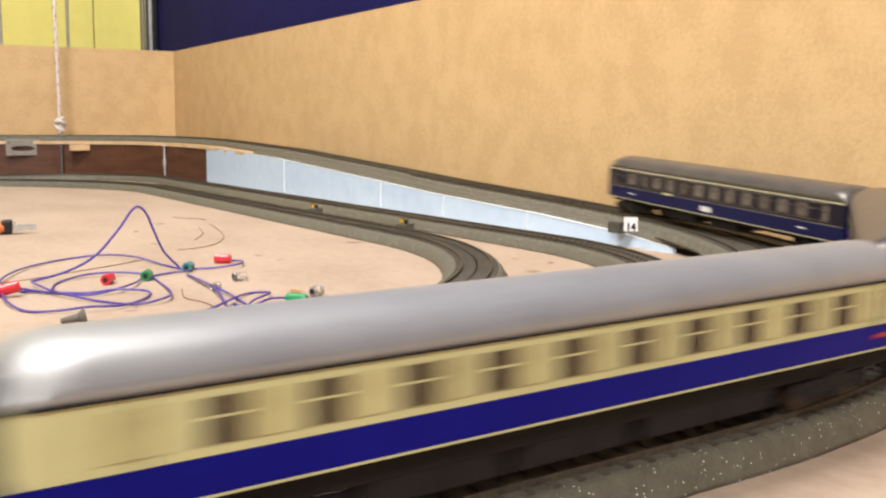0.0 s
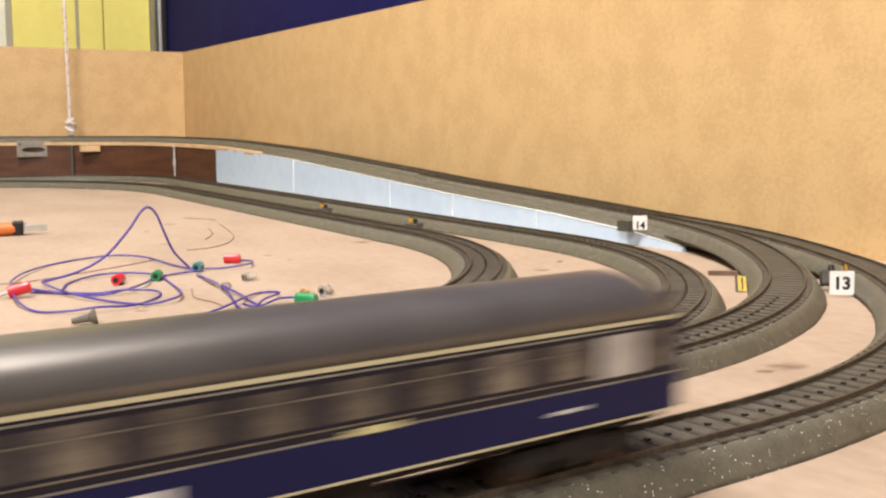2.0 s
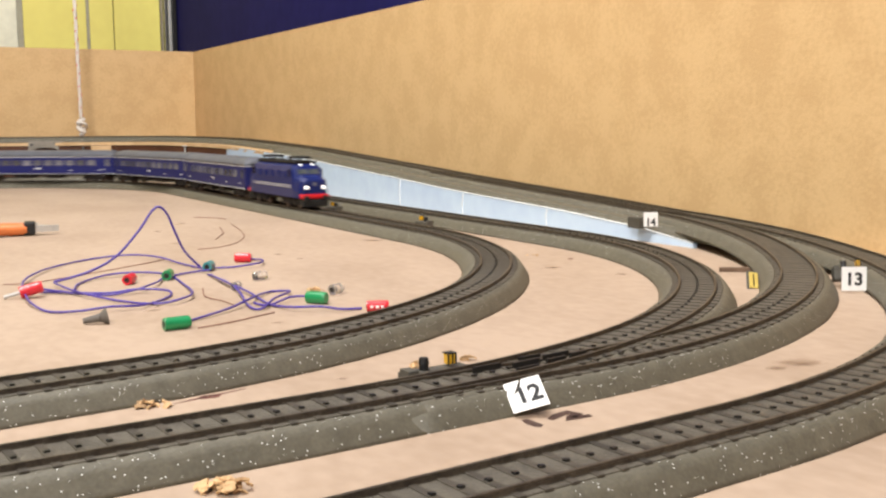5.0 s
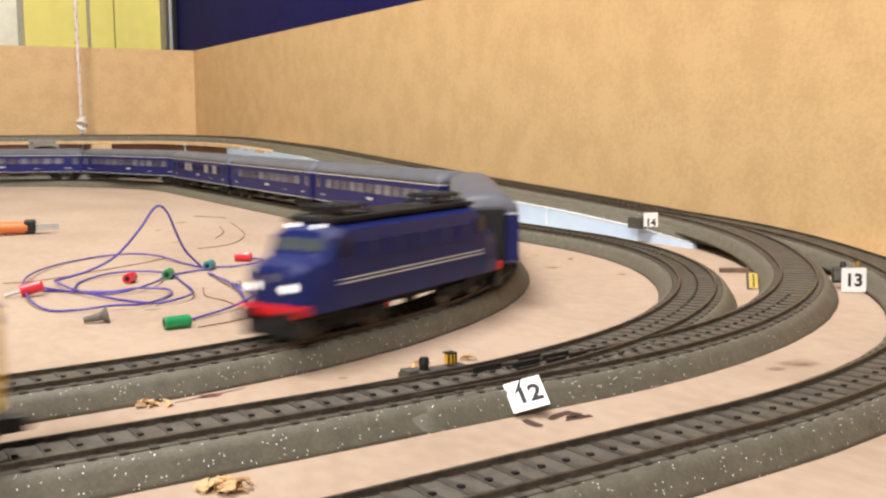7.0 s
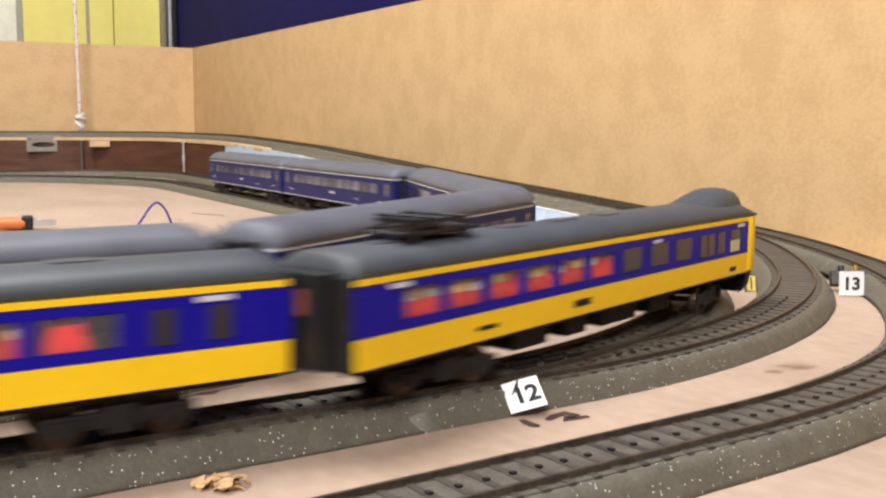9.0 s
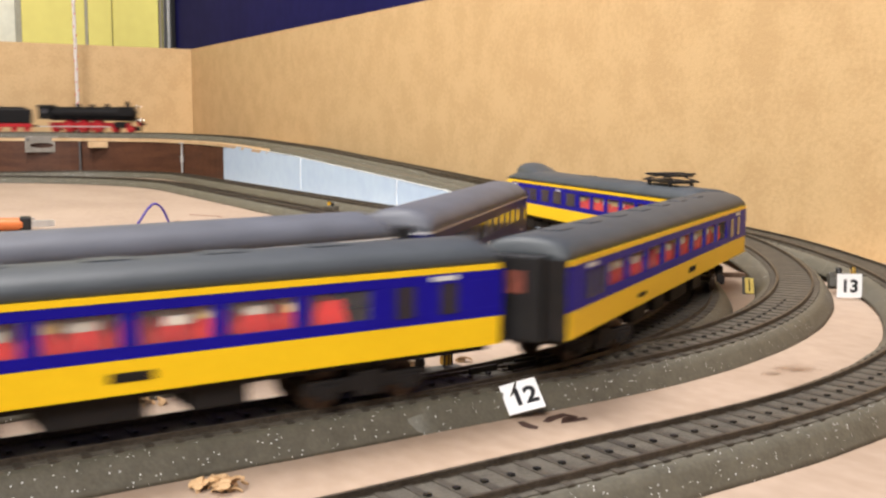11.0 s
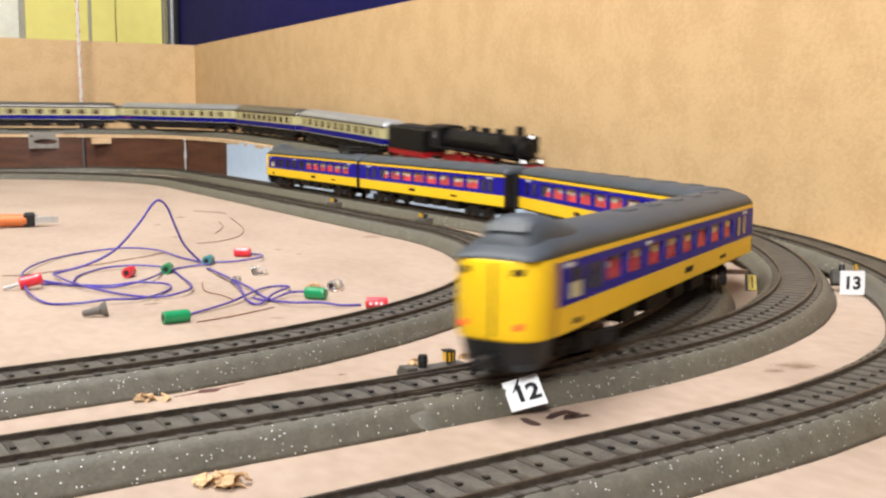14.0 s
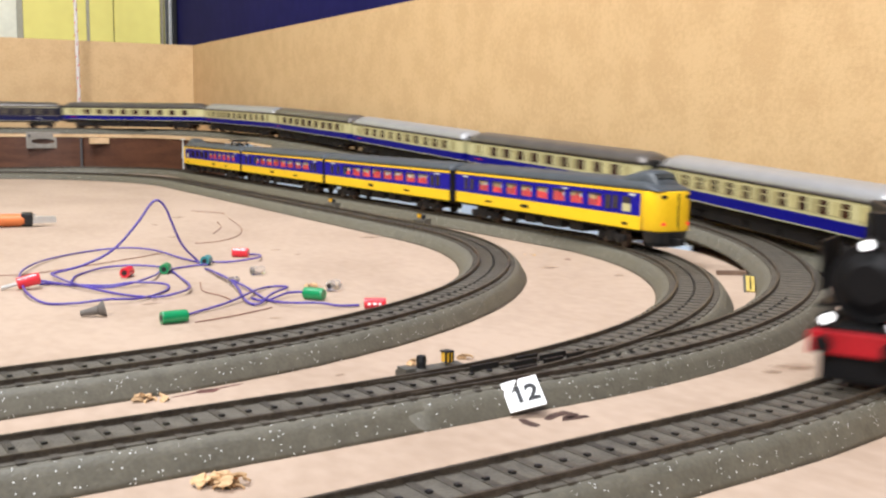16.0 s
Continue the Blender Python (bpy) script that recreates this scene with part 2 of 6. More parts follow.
def loft(bm, stations, cap=True, closed=True):
    """Skins a row of rings, each a list of points."""
    rings = [[bm.verts.new(Vector(p)) for p in ring] for ring in stations]
    n = len(rings[0])
    for a, b in zip(rings, rings[1:]):
        for k in range(n if closed else n - 1):
            bm.faces.new((a[k], a[(k + 1) % n], b[(k + 1) % n], b[k]))
    if cap:
        bm.faces.new(rings[0][::-1])
        bm.faces.new(rings[-1])
    return rings


def cord(bm, pts, r, n=6, smooth=6):
    """A bent wire through points, rounded between them."""
    P = [np.array(p, float) for p in pts]
    out = []
    for i in range(len(P) - 1):
        p0, p1, p2, p3 = P[max(i - 1, 0)], P[i], P[i + 1], P[min(i + 2, len(P) - 1)]
        for k in range(smooth):
            t = k / smooth
            out.append(0.5 * (2 * p1 + (p2 - p0) * t + (2 * p0 - 5 * p1 + 4 * p2 - p3) * t * t + (3 * p1 - p0 - 3 * p2 + p3) * t ** 3))
    out.append(P[-1])
    rings = []
    for i, p in enumerate(out):
        d = Vector(out[min(i + 1, len(out) - 1)] - out[max(i - 1, 0)]).normalized()
        a = d.cross(Vector((0.13, 0.21, 0.97))).normalized()
        b = d.cross(a)
        rings.append([Vector(p) + (a * math.cos(w) + b * math.sin(w)) * r for w in (2 * math.pi * j / n for j in range(n))])
    loft(bm, rings)


def sweep(bm, line, s0, s1, profile, step=0.012, dz=0.0, wobble=0.0, floor=None):
    """Runs a closed profile of (across, up from the rail top) along a line. floor: lowest height for points below it."""
    n = max(2, int((s1 - s0) / step))
    rings = []
    for i in range(n + 1):
        s = s0 + (s1 - s0) * i / n
        p, d = line.at(s), line.way(s)
        l = Vector((-d[1], d[0], 0)).normalized()
        ring = []
        for across, up in profile:
            w = wobble * noise.noise(Vector((s * 300, across * 900, up * 900))) if wobble else 0
            q = Vector(p) + l * (across + w) + Vector((0, 0, up + dz + w * 0.6))
            if floor is not None and up < -0.006:
                q.z = floor
            ring.append(q)
        rings.append(ring)
    loft(bm, rings)


# ---------------- the table, the boards and the room ----------------
ROT = math.degrees(math.atan2(NY, NX))


def nu_pose(n, u, z, turn=0.0):
    x, y = nu(n, u)
    return pose(x, y, z, 0, 0, ROT + turn)


def slab(name, n0, n1, u0, u1, z0, z1, material, label, bevel=0.0):
    """A slab between two n and two u, square to the board."""
    cx, cu, cz = (n0 + n1) / 2, (u0 + u1) / 2, (z0 + z1) / 2
    bm = solid(n0 - cx, n1 - cx, u0 - cu, u1 - cu, z0 - cz, z1 - cz, bevel)
    return tagged(add(name, bm, material, m=nu_pose(cx, cu, cz)), label, kind="structure")


LEFT_N, FRONT_U = -1.80, -0.30
table_top = slab("table_top", LEFT_N, WALL_N, FRONT_U, BACK_U, T0 - 0.018, T0, M_TABLE, "pale plywood table top under the railway")
slab("wall_long_board", WALL_N, WALL_N + 0.006, FRONT_U, BACK_U + 0.006, -0.06, BOARD_TOP, M_BOARD, "tan hardboard along the side of the table")
slab("wall_back_board", -0.045, WALL_N - 0.0005, BACK_U, BACK_U + 0.006, -0.06, BOARD_TOP, M_BOARD, "tan hardboard across the back of the table")
slab("wall_back_board_far", LEFT_N, -0.0455, BACK_U + 0.001, BACK_U + 0.007, -0.06, BOARD_TOP + 0.001, M_BOARD, "second tan hardboard across the back of the table")
RU, RN = 2.36, 0.632
slab("wall_blue", RN, RN + 0.1, -1.6, RU + 0.1, -0.78, 1.62, M_BLUEWALL, "dark blue painted room wall behind the board")
slab("floor", -2.6, RN, -1.6, RU, -0.80, -0.78, M_FLOOR, "dark carpeted room floor below the table")
slab("ceiling", -2.6, RN + 0.1, -1.6, RU + 0.1, 1.62, 1.66, M_ROOM, "plain cream room ceiling")
slab("wall_back", -2.6, RN, RU, RU + 0.1, -0.78, 1.62, M_ROOM, "plain room wall at the back")
slab("wall_front", -2.6, RN + 0.1, -1.7, -1.6, -0.78, 1.62, M_ROOM, "plain cream room wall")
slab("wall_side", -2.7, -2.6, -1.7, RU + 0.1, -0.78, 1.62, M_ROOM, "plain cream room wall on the far side")


def table_leg(n, u):
    cx, cu, cz = (LEFT_N + WALL_N) / 2, (FRONT_U + BACK_U) / 2, T0 - 0.009
    return part("leg", solid(-0.03, 0.03, -0.03, 0.03, -0.375, 0.375, 0.003), M_TABLE_EDGE, table_top, "square pine leg", pose(n - cx, u - cu, -0.395 - cz))


for n in (LEFT_N + 0.1, WALL_N - 0.1):
    for u in (FRONT_U + 0.1, BACK_U - 0.1):
        table_leg(n, u)


# ---------------- track ----------------
BED_TOP = -0.0024      # of the foam, from the rail top
BED = [(-0.0192, T0 - RAIL), (-0.0184, -0.0086), (-0.0160, -0.0045), (-0.0140, -0.0024), (-0.0118, -0.0020), (-0.0105, BED_TOP), (0.0, BED_TOP + 0.0002),
       (0.0105, BED_TOP), (0.0118, -0.0020), (0.0140, -0.0024), (0.0164, -0.0045), (0.0187, -0.0086), (0.0195, T0 - RAIL)]
GAUGE = 0.0087


def rail_profile(at):
    return [(at - 0.0011, -0.0023), (at - 0.0005, -0.0016), (at - 0.0004, -0.0008), (at - 0.00055, -0.0006), (at - 0.00050, 0.0),
            (at + 0.00050, 0.0), (at + 0.00055, -0.0006), (at + 0.0004, -0.0008), (at + 0.0005, -0.0016), (at + 0.0011, -0.0023)]


def track(name, line, s0, s1, near, label, dz=0.0, wide=0.0, pitch=0.0078):
    """A foam-bedded track: bed, two rails, sleepers (those of the near stretch one by one) and centre studs."""
    root = empty(name, Matrix.Identity(4), label, "railway track", "tracks")
    bm = bmesh.new()
    sweep(bm, line, s0, s1, [(a + wide * (a > 0.0162) * (1 + (a > 0.02)) / 2, b) for a, b in BED], 0.010, dz, 0.0005)
    part("foam_bed", bm, M_FOAM, root, "grey foam track bed, its glitter painted as white specks", smooth=True)
    bm = bmesh.new()
    sweep(bm, line, s0, s1, [(-0.0121, BED_TOP - 0.0006), (-0.0118, BED_TOP + 0.0007), (0.0118, BED_TOP + 0.0007), (0.0121, BED_TOP - 0.0006)], 0.010, dz, 0.0001)
    part("ballast", bm, M_BALLAST, root, "brown moulded ballast between the rails")
    for side in (-1, 1):
        bm = bmesh.new()
        sweep(bm, line, s0, s1, rail_profile(side * GAUGE), 0.012, dz)
        part("rail", bm, M_RAIL, root, "thin tarnished metal rail")
    proto = solid(-0.0012, 0.0012, -0.0123, 0.0123, -0.0012, 0.0003, 0.0002)
    me = bpy.data.meshes.new("sleeper")
    proto.to_mesh(me)
    proto.free()
    me.materials.append(M_SLEEPER)
    joined = bmesh.new()
    studs = bmesh.new()
    s = s0 + 0.004
    while s < s1:
        p, d = line.at(s), line.way(s)
        m = Matrix.Translation((p[0], p[1], p[2] + BED_TOP + 0.0007 + dz)) @ Vector(d).to_track_quat("X", "Z").to_matrix().to_4x4()
        if near[0] < s < near[1]:
            ob = new("sleeper", me)
            ob.parent, ob.matrix_basis = root, m
        else:
            box(joined, -0.0012, 0.0012, -0.0123, 0.0123, -0.0012, 0.0003, 0, m)
        if near[0] - 0.1 < s < near[1] + 0.3 and p[0] < 0.16:
            box(studs, -0.0007, 0.0007, -0.0007, 0.0007, 0.0002, 0.0009, 0, m)
        s += pitch
    if joined.verts:
        tagged(part("sleeper_strip", joined, M_SLEEPER, root, "row of small brown sleepers"), kind="stuff")
    else:
        joined.free()
    if studs.verts:
        tagged(part("contact_strip", studs, M_STUD, root, "small black centre contacts"), kind="stuff")
    else:
        studs.free()
    return root


track("track", inner_line, 0.0, inner_line.s[-1], (0.80, 1.22), "inner loop of model track on grey foam bed on the table", wide=0.002)
track("track", branch_line, 0.0, branch_line.s[-1], (0.72, 1.15), "middle loop of model track on grey foam bed on the table", wide=-0.001)
switch_track = track("track", middle_line, 0.11, middle_line.s[-1], (0.11, 0.55), "branch of model track on foam bed joining the ramp", dz=-0.0006)
track("track", outer_line, 0.0, outer_line.s[-1], (0.72, 1.35), "outer loop of model track on foam bed climbing a ramp")


def switch_bars(root):
    """Black check rails, frog and blades lying between the rails where the two lines part."""
    d = Vector((0.0244, 0.0203)).normalized()
    turn = math.degrees(math.atan2(d.y, d.x))
    for a, across, length in ((-0.006, 0.0052, 0.012), (0.003, -0.0050, 0.010), (0.008, 0.0014, 0.012), (0.014, 0.0060, 0.010), (0.019, -0.0020, 0.009), (0.024, 0.0032, 0.012), (0.031, -0.0008, 0.008)):
        x, y = 0.0196 + d.x * a - d.y * across, 0.3372 + d.y * a + d.x * across
        part("check_rail", solid(-length / 2, length / 2, -0.0005, 0.0005, -0.0022, 0.0002, 0.0002), M_STUD, root, "black check rail of the switch", pose(x, y, T0 + RAIL + 0.0006, 0, 0, turn))


switch_bars(switch_track)


# deck and foam wedge that carry the climbing track
def carried_run(name, s0, s1, profile, material, label, category, dz=0.0):
    bm = bmesh.new()
    sweep(bm, outer_line, s0, s1, profile, 0.015, dz, 0.0004)
    return tagged(add(name, bm, material), label, category)


LOW = T0 - RAIL - 0.0003
carried_run("ramp_foam", 1.36, 2.32, [(0.0345, -0.0135), (0.0335, -0.0110), (0.0300, -0.0070), (0.018, -0.0060), (-0.030, -0.0060), (-0.030, -0.0135)],
            M_FOAM, "wide grey foam strip under the climbing track", "track bed")
carried_run("back_deck", 2.321, 5.1, [(-0.034, LOW), (0.036, LOW), (0.036, LOW - 0.0050), (-0.034, LOW - 0.0050)],
            M_DECK, "thin plywood deck carrying the high track", "track deck")
PANEL_N = 0.514
PANEL_TOP = [(0.553, 0.0030), (0.611, 0.0094), (0.714, 0.0155), (0.896, 0.0230), (1.02, 0.0300), (1.307, 0.0455), (1.52, 0.0530), (1.675, 0.0540)]


def panel(u0, u1):
    """One pale blue sheet under the ramp, on edge."""
    us = [u0, *[u for u, _ in PANEL_TOP if u0 < u < u1], u1]
    bm = bmesh.new()
    rings = []
    for u in us:
        z = float(np.interp(u, *zip(*PANEL_TOP)))
        rings.append([(-0.002, u, T0), (0.002, u, T0), (0.002, u, z), (-0.002, u, z)])
    loft(bm, rings)
    return bm


ramp_side = empty("card_wall", nu_pose(PANEL_N, 0, 0), "pale blue card panels closing the side of the ramp", "ramp panel")
cuts = [0.553, 0.733, 0.874, 1.008, 1.285, 1.675]
for a, b in zip(cuts, cuts[1:]):
    part("panel", panel(a, b - 0.0006), M_PANEL, ramp_side)
for k, u in enumerate(cuts[1:-1]):
    # a thin, slightly crooked bead of glue down each joint
    z = float(np.interp(u, *zip(*PANEL_TOP)))
    bm = bmesh.new()
    cord(bm, [(-0.0022, u - 0.0012, z - 0.0006), (-0.0022, u - 0.0004, z * 0.7), (-0.0022, u + 0.0006 * (k % 2), z * 0.4), (-0.0022, u - 0.0010, 0.0010)], 0.0008, 6, 4)
    part("seam_strip", bm, M_SEAM, ramp_side, "pale bead of glue between panels", smooth=True)
# thin white strip on the panel tops, standing in for their highlight
bm = bmesh.new()
rings = []
for u, z in PANEL_TOP:
    rings.append([(-0.0023, u, z - 0.0002), (0.0022, u, z - 0.0002), (0.0022, u, z + 0.0003), (-0.0023, u, z + 0.0003)])
loft(bm, rings)
part("top_edge", bm, M_SEAM, ramp_side, "thin white strip painted as the highlight along the panel tops")

# ---------------- trains ----------------
M_NSY = mat("yellow_paint", (0.93, 0.60, 0.007), (0.87, 0.55, 0.005), 40, 0.4, spec=0.2)
M_NSB = mat("deep_blue_paint", (0.012, 0.008, 0.30), (0.010, 0.006, 0.25), 40, 0.45, spec=0.12)
M_GREY_ROOF = mat("dark_grey_roof", (0.064, 0.072, 0.080), (0.046, 0.053, 0.060), 60, 0.5, bump=0.1, spec=0.35)
M_GREEN_BLUE = mat("navy_coach_paint", (0.020, 0.023, 0.118), (0.015, 0.017, 0.090), 50, 0.42, spec=0.15)
M_LOCO_BLUE = mat("blue_locomotive_paint", (0.011, 0.019, 0.115), (0.008, 0.014, 0.090), 50, 0.36, spec=0.25)
M_CREAM = mat("cream_paint", (0.56, 0.52, 0.27), (0.50, 0.46, 0.23), 50, 0.5, spec=0.2)
M_ULTRA = mat("ultramarine_paint", (0.006, 0.006, 0.19), (0.004, 0.004, 0.15), 50, 0.45, spec=0.1)
M_SILVER = mat("silver_roof", (0.38, 0.38, 0.38), (0.32, 0.32, 0.325), 60, 0.42, metal=0.5, bump=0.05)
M_DARK_ROOF = mat("charcoal_roof", (0.150, 0.138, 0.126), (0.105, 0.095, 0.088), 60, 0.36, metal=0.55)
M_BEIGE_GREY = mat("grey_coach_roof", (0.118, 0.124, 0.148), (0.088, 0.092, 0.108), 60, 0.5, spec=0.3)
M_NIGHT = mat("night_blue_paint", (0.007, 0.009, 0.058), (0.006, 0.007, 0.042), 50, 0.4, spec=0.2)
M_NIGHT_DARK = mat("black_blue_paint", (0.010, 0.009, 0.020), (0.007, 0.006, 0.014), 50, 0.35, spec=0.3)
M_LINE = mat("ivory_line", (0.50, 0.46, 0.30), (0.42, 0.38, 0.24), 80, 0.45)
M_LINE_FAINT = mat("faint_ivory_line", (0.26, 0.24, 0.20), (0.10, 0.09, 0.09), 90, 0.45)
# lighter brown mixed into these panes stands in for light on the glass
M_GLASS_DUSK = mat("dusky_window", (0.165, 0.140, 0.105), (0.030, 0.026, 0.028), 130, 0.15, coat=0.15, vary=0.5)
M_UNDER = mat("black_underframe", (0.013, 0.012, 0.012), (0.022, 0.018, 0.016), 150, 0.7, spec=0.15)
M_WHEEL = mat("brown_wheel", (0.09, 0.055, 0.035), (0.05, 0.03, 0.02), 200, 0.4, metal=0.5)
M_LOCO_BLACK = mat("black_engine_paint", (0.006, 0.006, 0.007), (0.010, 0.009, 0.009), 80, 0.45, spec=0.15)
M_LOCO_RED = mat("red_engine_paint", (0.46, 0.008, 0.016), (0.32, 0.006, 0.010), 80, 0.42)
M_RED = mat("red_paint", (0.62, 0.014, 0.02), None, 80, 0.4)
M_PALE = mat("pale_marking", (0.68, 0.68, 0.66), None, 80, 0.5)
M_GLASS_DARK = mat("dark_window", (0.016, 0.014, 0.022), (0.026, 0.020, 0.036), 60, 0.15, coat=0.15, spec=0.3)
M_GLASS_BROWN = mat("brown_window", (0.030, 0.012, 0.010), (0.046, 0.022, 0.016), 90, 0.2, coat=0.1, spec=0.3)
# pale base colour stands in for the light in the bright windows
M_GLASS_LIT = mat("pale_window", (0.42, 0.39, 0.36), (0.30, 0.27, 0.25), 90, 0.15, coat=0.15)
M_GLASS_CREAM = mat("curtained_window", (0.47, 0.42, 0.20), (0.37, 0.32, 0.15), 110, 0.2, coat=0.1, vary=0.2)
M_GLASS_GREY = mat("grey_window", (0.19, 0.185, 0.20), (0.06, 0.06, 0.075), 110, 0.12, coat=0.15, vary=0.5)
M_GLASS_PANE = mat("cab_glass", (0.05, 0.06, 0.065), (0.09, 0.10, 0.10), 120, 0.1, coat=0.3)
M_SCREEN = mat("smoked_screen", (0.022, 0.026, 0.026), (0.04, 0.045, 0.045), 120, 0.4, spec=0.25)
M_LAMP = glow("lit_headlamp", (1.0, 0.95, 0.88), 2.0)
M_LAMP_RED = glow("lit_tail_lamp", (0.9, 0.05, 0.02), 0.6)


def car_glass():
    """Thin clear window: mostly see-through, with a gloss."""
    m = bpy.data.materials.new("car_glass")
    m.use_nodes = True
    nt = m.node_tree
    b = nt.nodes["Principled BSDF"]
    b.inputs["Base Color"].default_value, b.inputs["Roughness"].default_value = (0.6, 0.58, 0.58, 1), 0.06
    b.inputs["Alpha"].default_value = 0.06
    b.inputs["Coat Weight"].default_value = 0.25
    return m


M_CAR_GLASS = car_glass()
M_SEAT_RED = mat("red_seat_cloth", (0.90, 0.022, 0.016), (0.74, 0.014, 0.012), 300, 0.6, vary=0.25)
M_SEAT_YELLOW = mat("yellow_head_rest", (0.85, 0.66, 0.32), (0.80, 0.45, 0.06), 200, 0.6, vary=0.3)
M_SEAT_PALE = mat("pale_head_rest", (0.80, 0.76, 0.68), (0.70, 0.60, 0.45), 200, 0.5, vary=0.2)
M_GANGWAY = mat("brown_door", (0.22, 0.06, 0.04), (0.10, 0.035, 0.025), 200, 0.5)
M_SALOON = mat("saloon_lino", (0.30, 0.20, 0.17), (0.22, 0.14, 0.12), 200, 0.6)


def band(half_l, half_w, z0, z1, bevel=0.0, ends=0.0):
    """A band of a coach body: a long box with softened upright corners."""
    bm = bmesh.new()
    r = 0.0016
    ring = []
    for sx, sy, a0 in ((1, 1, 0), (-1, 1, 90), (-1, -1, 180), (1, -1, 270)):
        for k in range(4):
            a = radians(a0 + 30 * k)
            ring.append((sx * (half_l - r) + r * math.cos(a), sy * (half_w - r) + r * math.sin(a)))
    loft(bm, [[(x, y, z0) for x, y in ring], [(x, y, z1) for x, y in ring]])
    return bm


def roof_mesh(half_l, half_w, z0, top, steps=9, droop=0.004, power=2.2, bumps=()):
    """A vaulted roof with rounded ends. bumps: (x0, x1, extra height)."""
    bm = bmesh.new()
    xs = sorted({-half_l, -half_l + droop * 0.3, -half_l + droop, half_l - droop, half_l - droop * 0.3, half_l,
                 *[half_l * k / 10 for k in range(-9, 10)], *[v for x0, x1, _ in bumps for v in (x0, x0 + (x1 - x0) * 0.33, x0 + (x1 - x0) * 0.66, x1)]})
    rings = []
    for x in xs:
        near = min(half_l - abs(x), droop) / droop
        k = 0.30 + 0.70 * math.sqrt(max(0, 1 - (1 - near) ** 2))
        h = (top - z0) * k
        for x0, x1, more in bumps:
            if x0 <= x <= x1:
                h += more * math.sin(math.pi * (x - x0) / (x1 - x0)) ** 1.1
        ring = []
        for i in range(steps + 1):
            a = math.pi * i / steps
            c, s = math.cos(a), math.sin(a)
            ring.append((x, half_w * math.copysign(abs(c) ** (2 / power), c) * (0.985 + 0.015 * near), z0 + h * abs(s) ** (2 / power)))
        rings.append(ring)
    loft(bm, rings)
    return bm


def cab_roof_mesh(x0, x1, half_w, z0, flat_h, rise):
    """The roof of a driving car: level, then swelling to a raised cab, then sloping down to the nose."""
    bm = bmesh.new()
    st = [(x0, 0.3, 1.0), (x0 + 0.0015, 0.8, 1.0), (x0 + 0.004, 1.0, 1.0), (0.045, 1.0, 1.0)]
    rings = []

    def ring(x, h, w):
        out = []
        for i in range(13):
            a = math.pi * i / 12
            c, s = math.cos(a), math.sin(a)
            out.append((x, half_w * w * math.copysign(abs(c) ** 0.85, c), z0 + h * abs(s) ** 0.85))
        return out

    for x, k, w in st:
        rings.append(ring(x, flat_h * k, w))
    for k in range(1, 7):
        a = k / 6
        rings.append(ring(0.045 + (x1 - 0.022 - 0.045) * a, flat_h + rise * (3 * a * a - 2 * a ** 3), 1.0))
    for a, h, w in ((0.25, 0.97, 0.995), (0.5, 0.72, 0.98), (0.75, 0.44, 0.95), (0.93, 0.22, 0.90), (1.0, 0.05, 0.86)):
        rings.append(ring(x1 - 0.022 + 0.022 * a, (flat_h + rise) * h, w))
    loft(bm, rings)
    return bm


def outline(x0, depth, half_w, power):
    """Half of a rounded plan outline, from one side round the front to the other."""
    pts = []
    for k in range(15):
        a = math.pi * (k / 14 - 0.5)
        c, s = abs(math.cos(a)), math.sin(a)
        pts.append((x0 + depth * c ** power, math.copysign(half_w * abs(s) ** power, s)))
    return pts


def nose_mesh(x0, depth, half_w, levels, power=0.62):
    """A rounded nose in plan, level by level: (height, scale)."""
    bm = bmesh.new()
    loft(bm, [[(x0 + (x - x0) * k, y * k, z) for x, y in outline(x0, depth, half_w, power)] for z, k in levels])
    return bm


def cab_mesh(x0, x1, z0, height):
    """The raised cab on the roof: swelling from the roof, narrow, with a sloping front."""
    bm = bmesh.new()
    rings = []
    for a, h, w in ((0.0, 0.42, 0.0120), (0.25, 0.60, 0.0122), (0.5, 0.86, 0.0124), (0.68, 0.99, 0.0122), (0.80, 1.0, 0.0116), (0.90, 0.93, 0.0108), (1.0, 0.46, 0.0098), (1.05, 0.2, 0.0096)):
        x = x0 + (x1 - x0) * a
        ring = []
        for i in range(15):
            b = math.pi * i / 14
            c, s = math.cos(b), math.sin(b)
            ring.append((x, w * math.copysign(abs(c) ** 0.7, c), z0 + height * h * abs(s) ** 0.7))
        rings.append(ring)
    loft(bm, rings)
    return bm


_bogie = {}


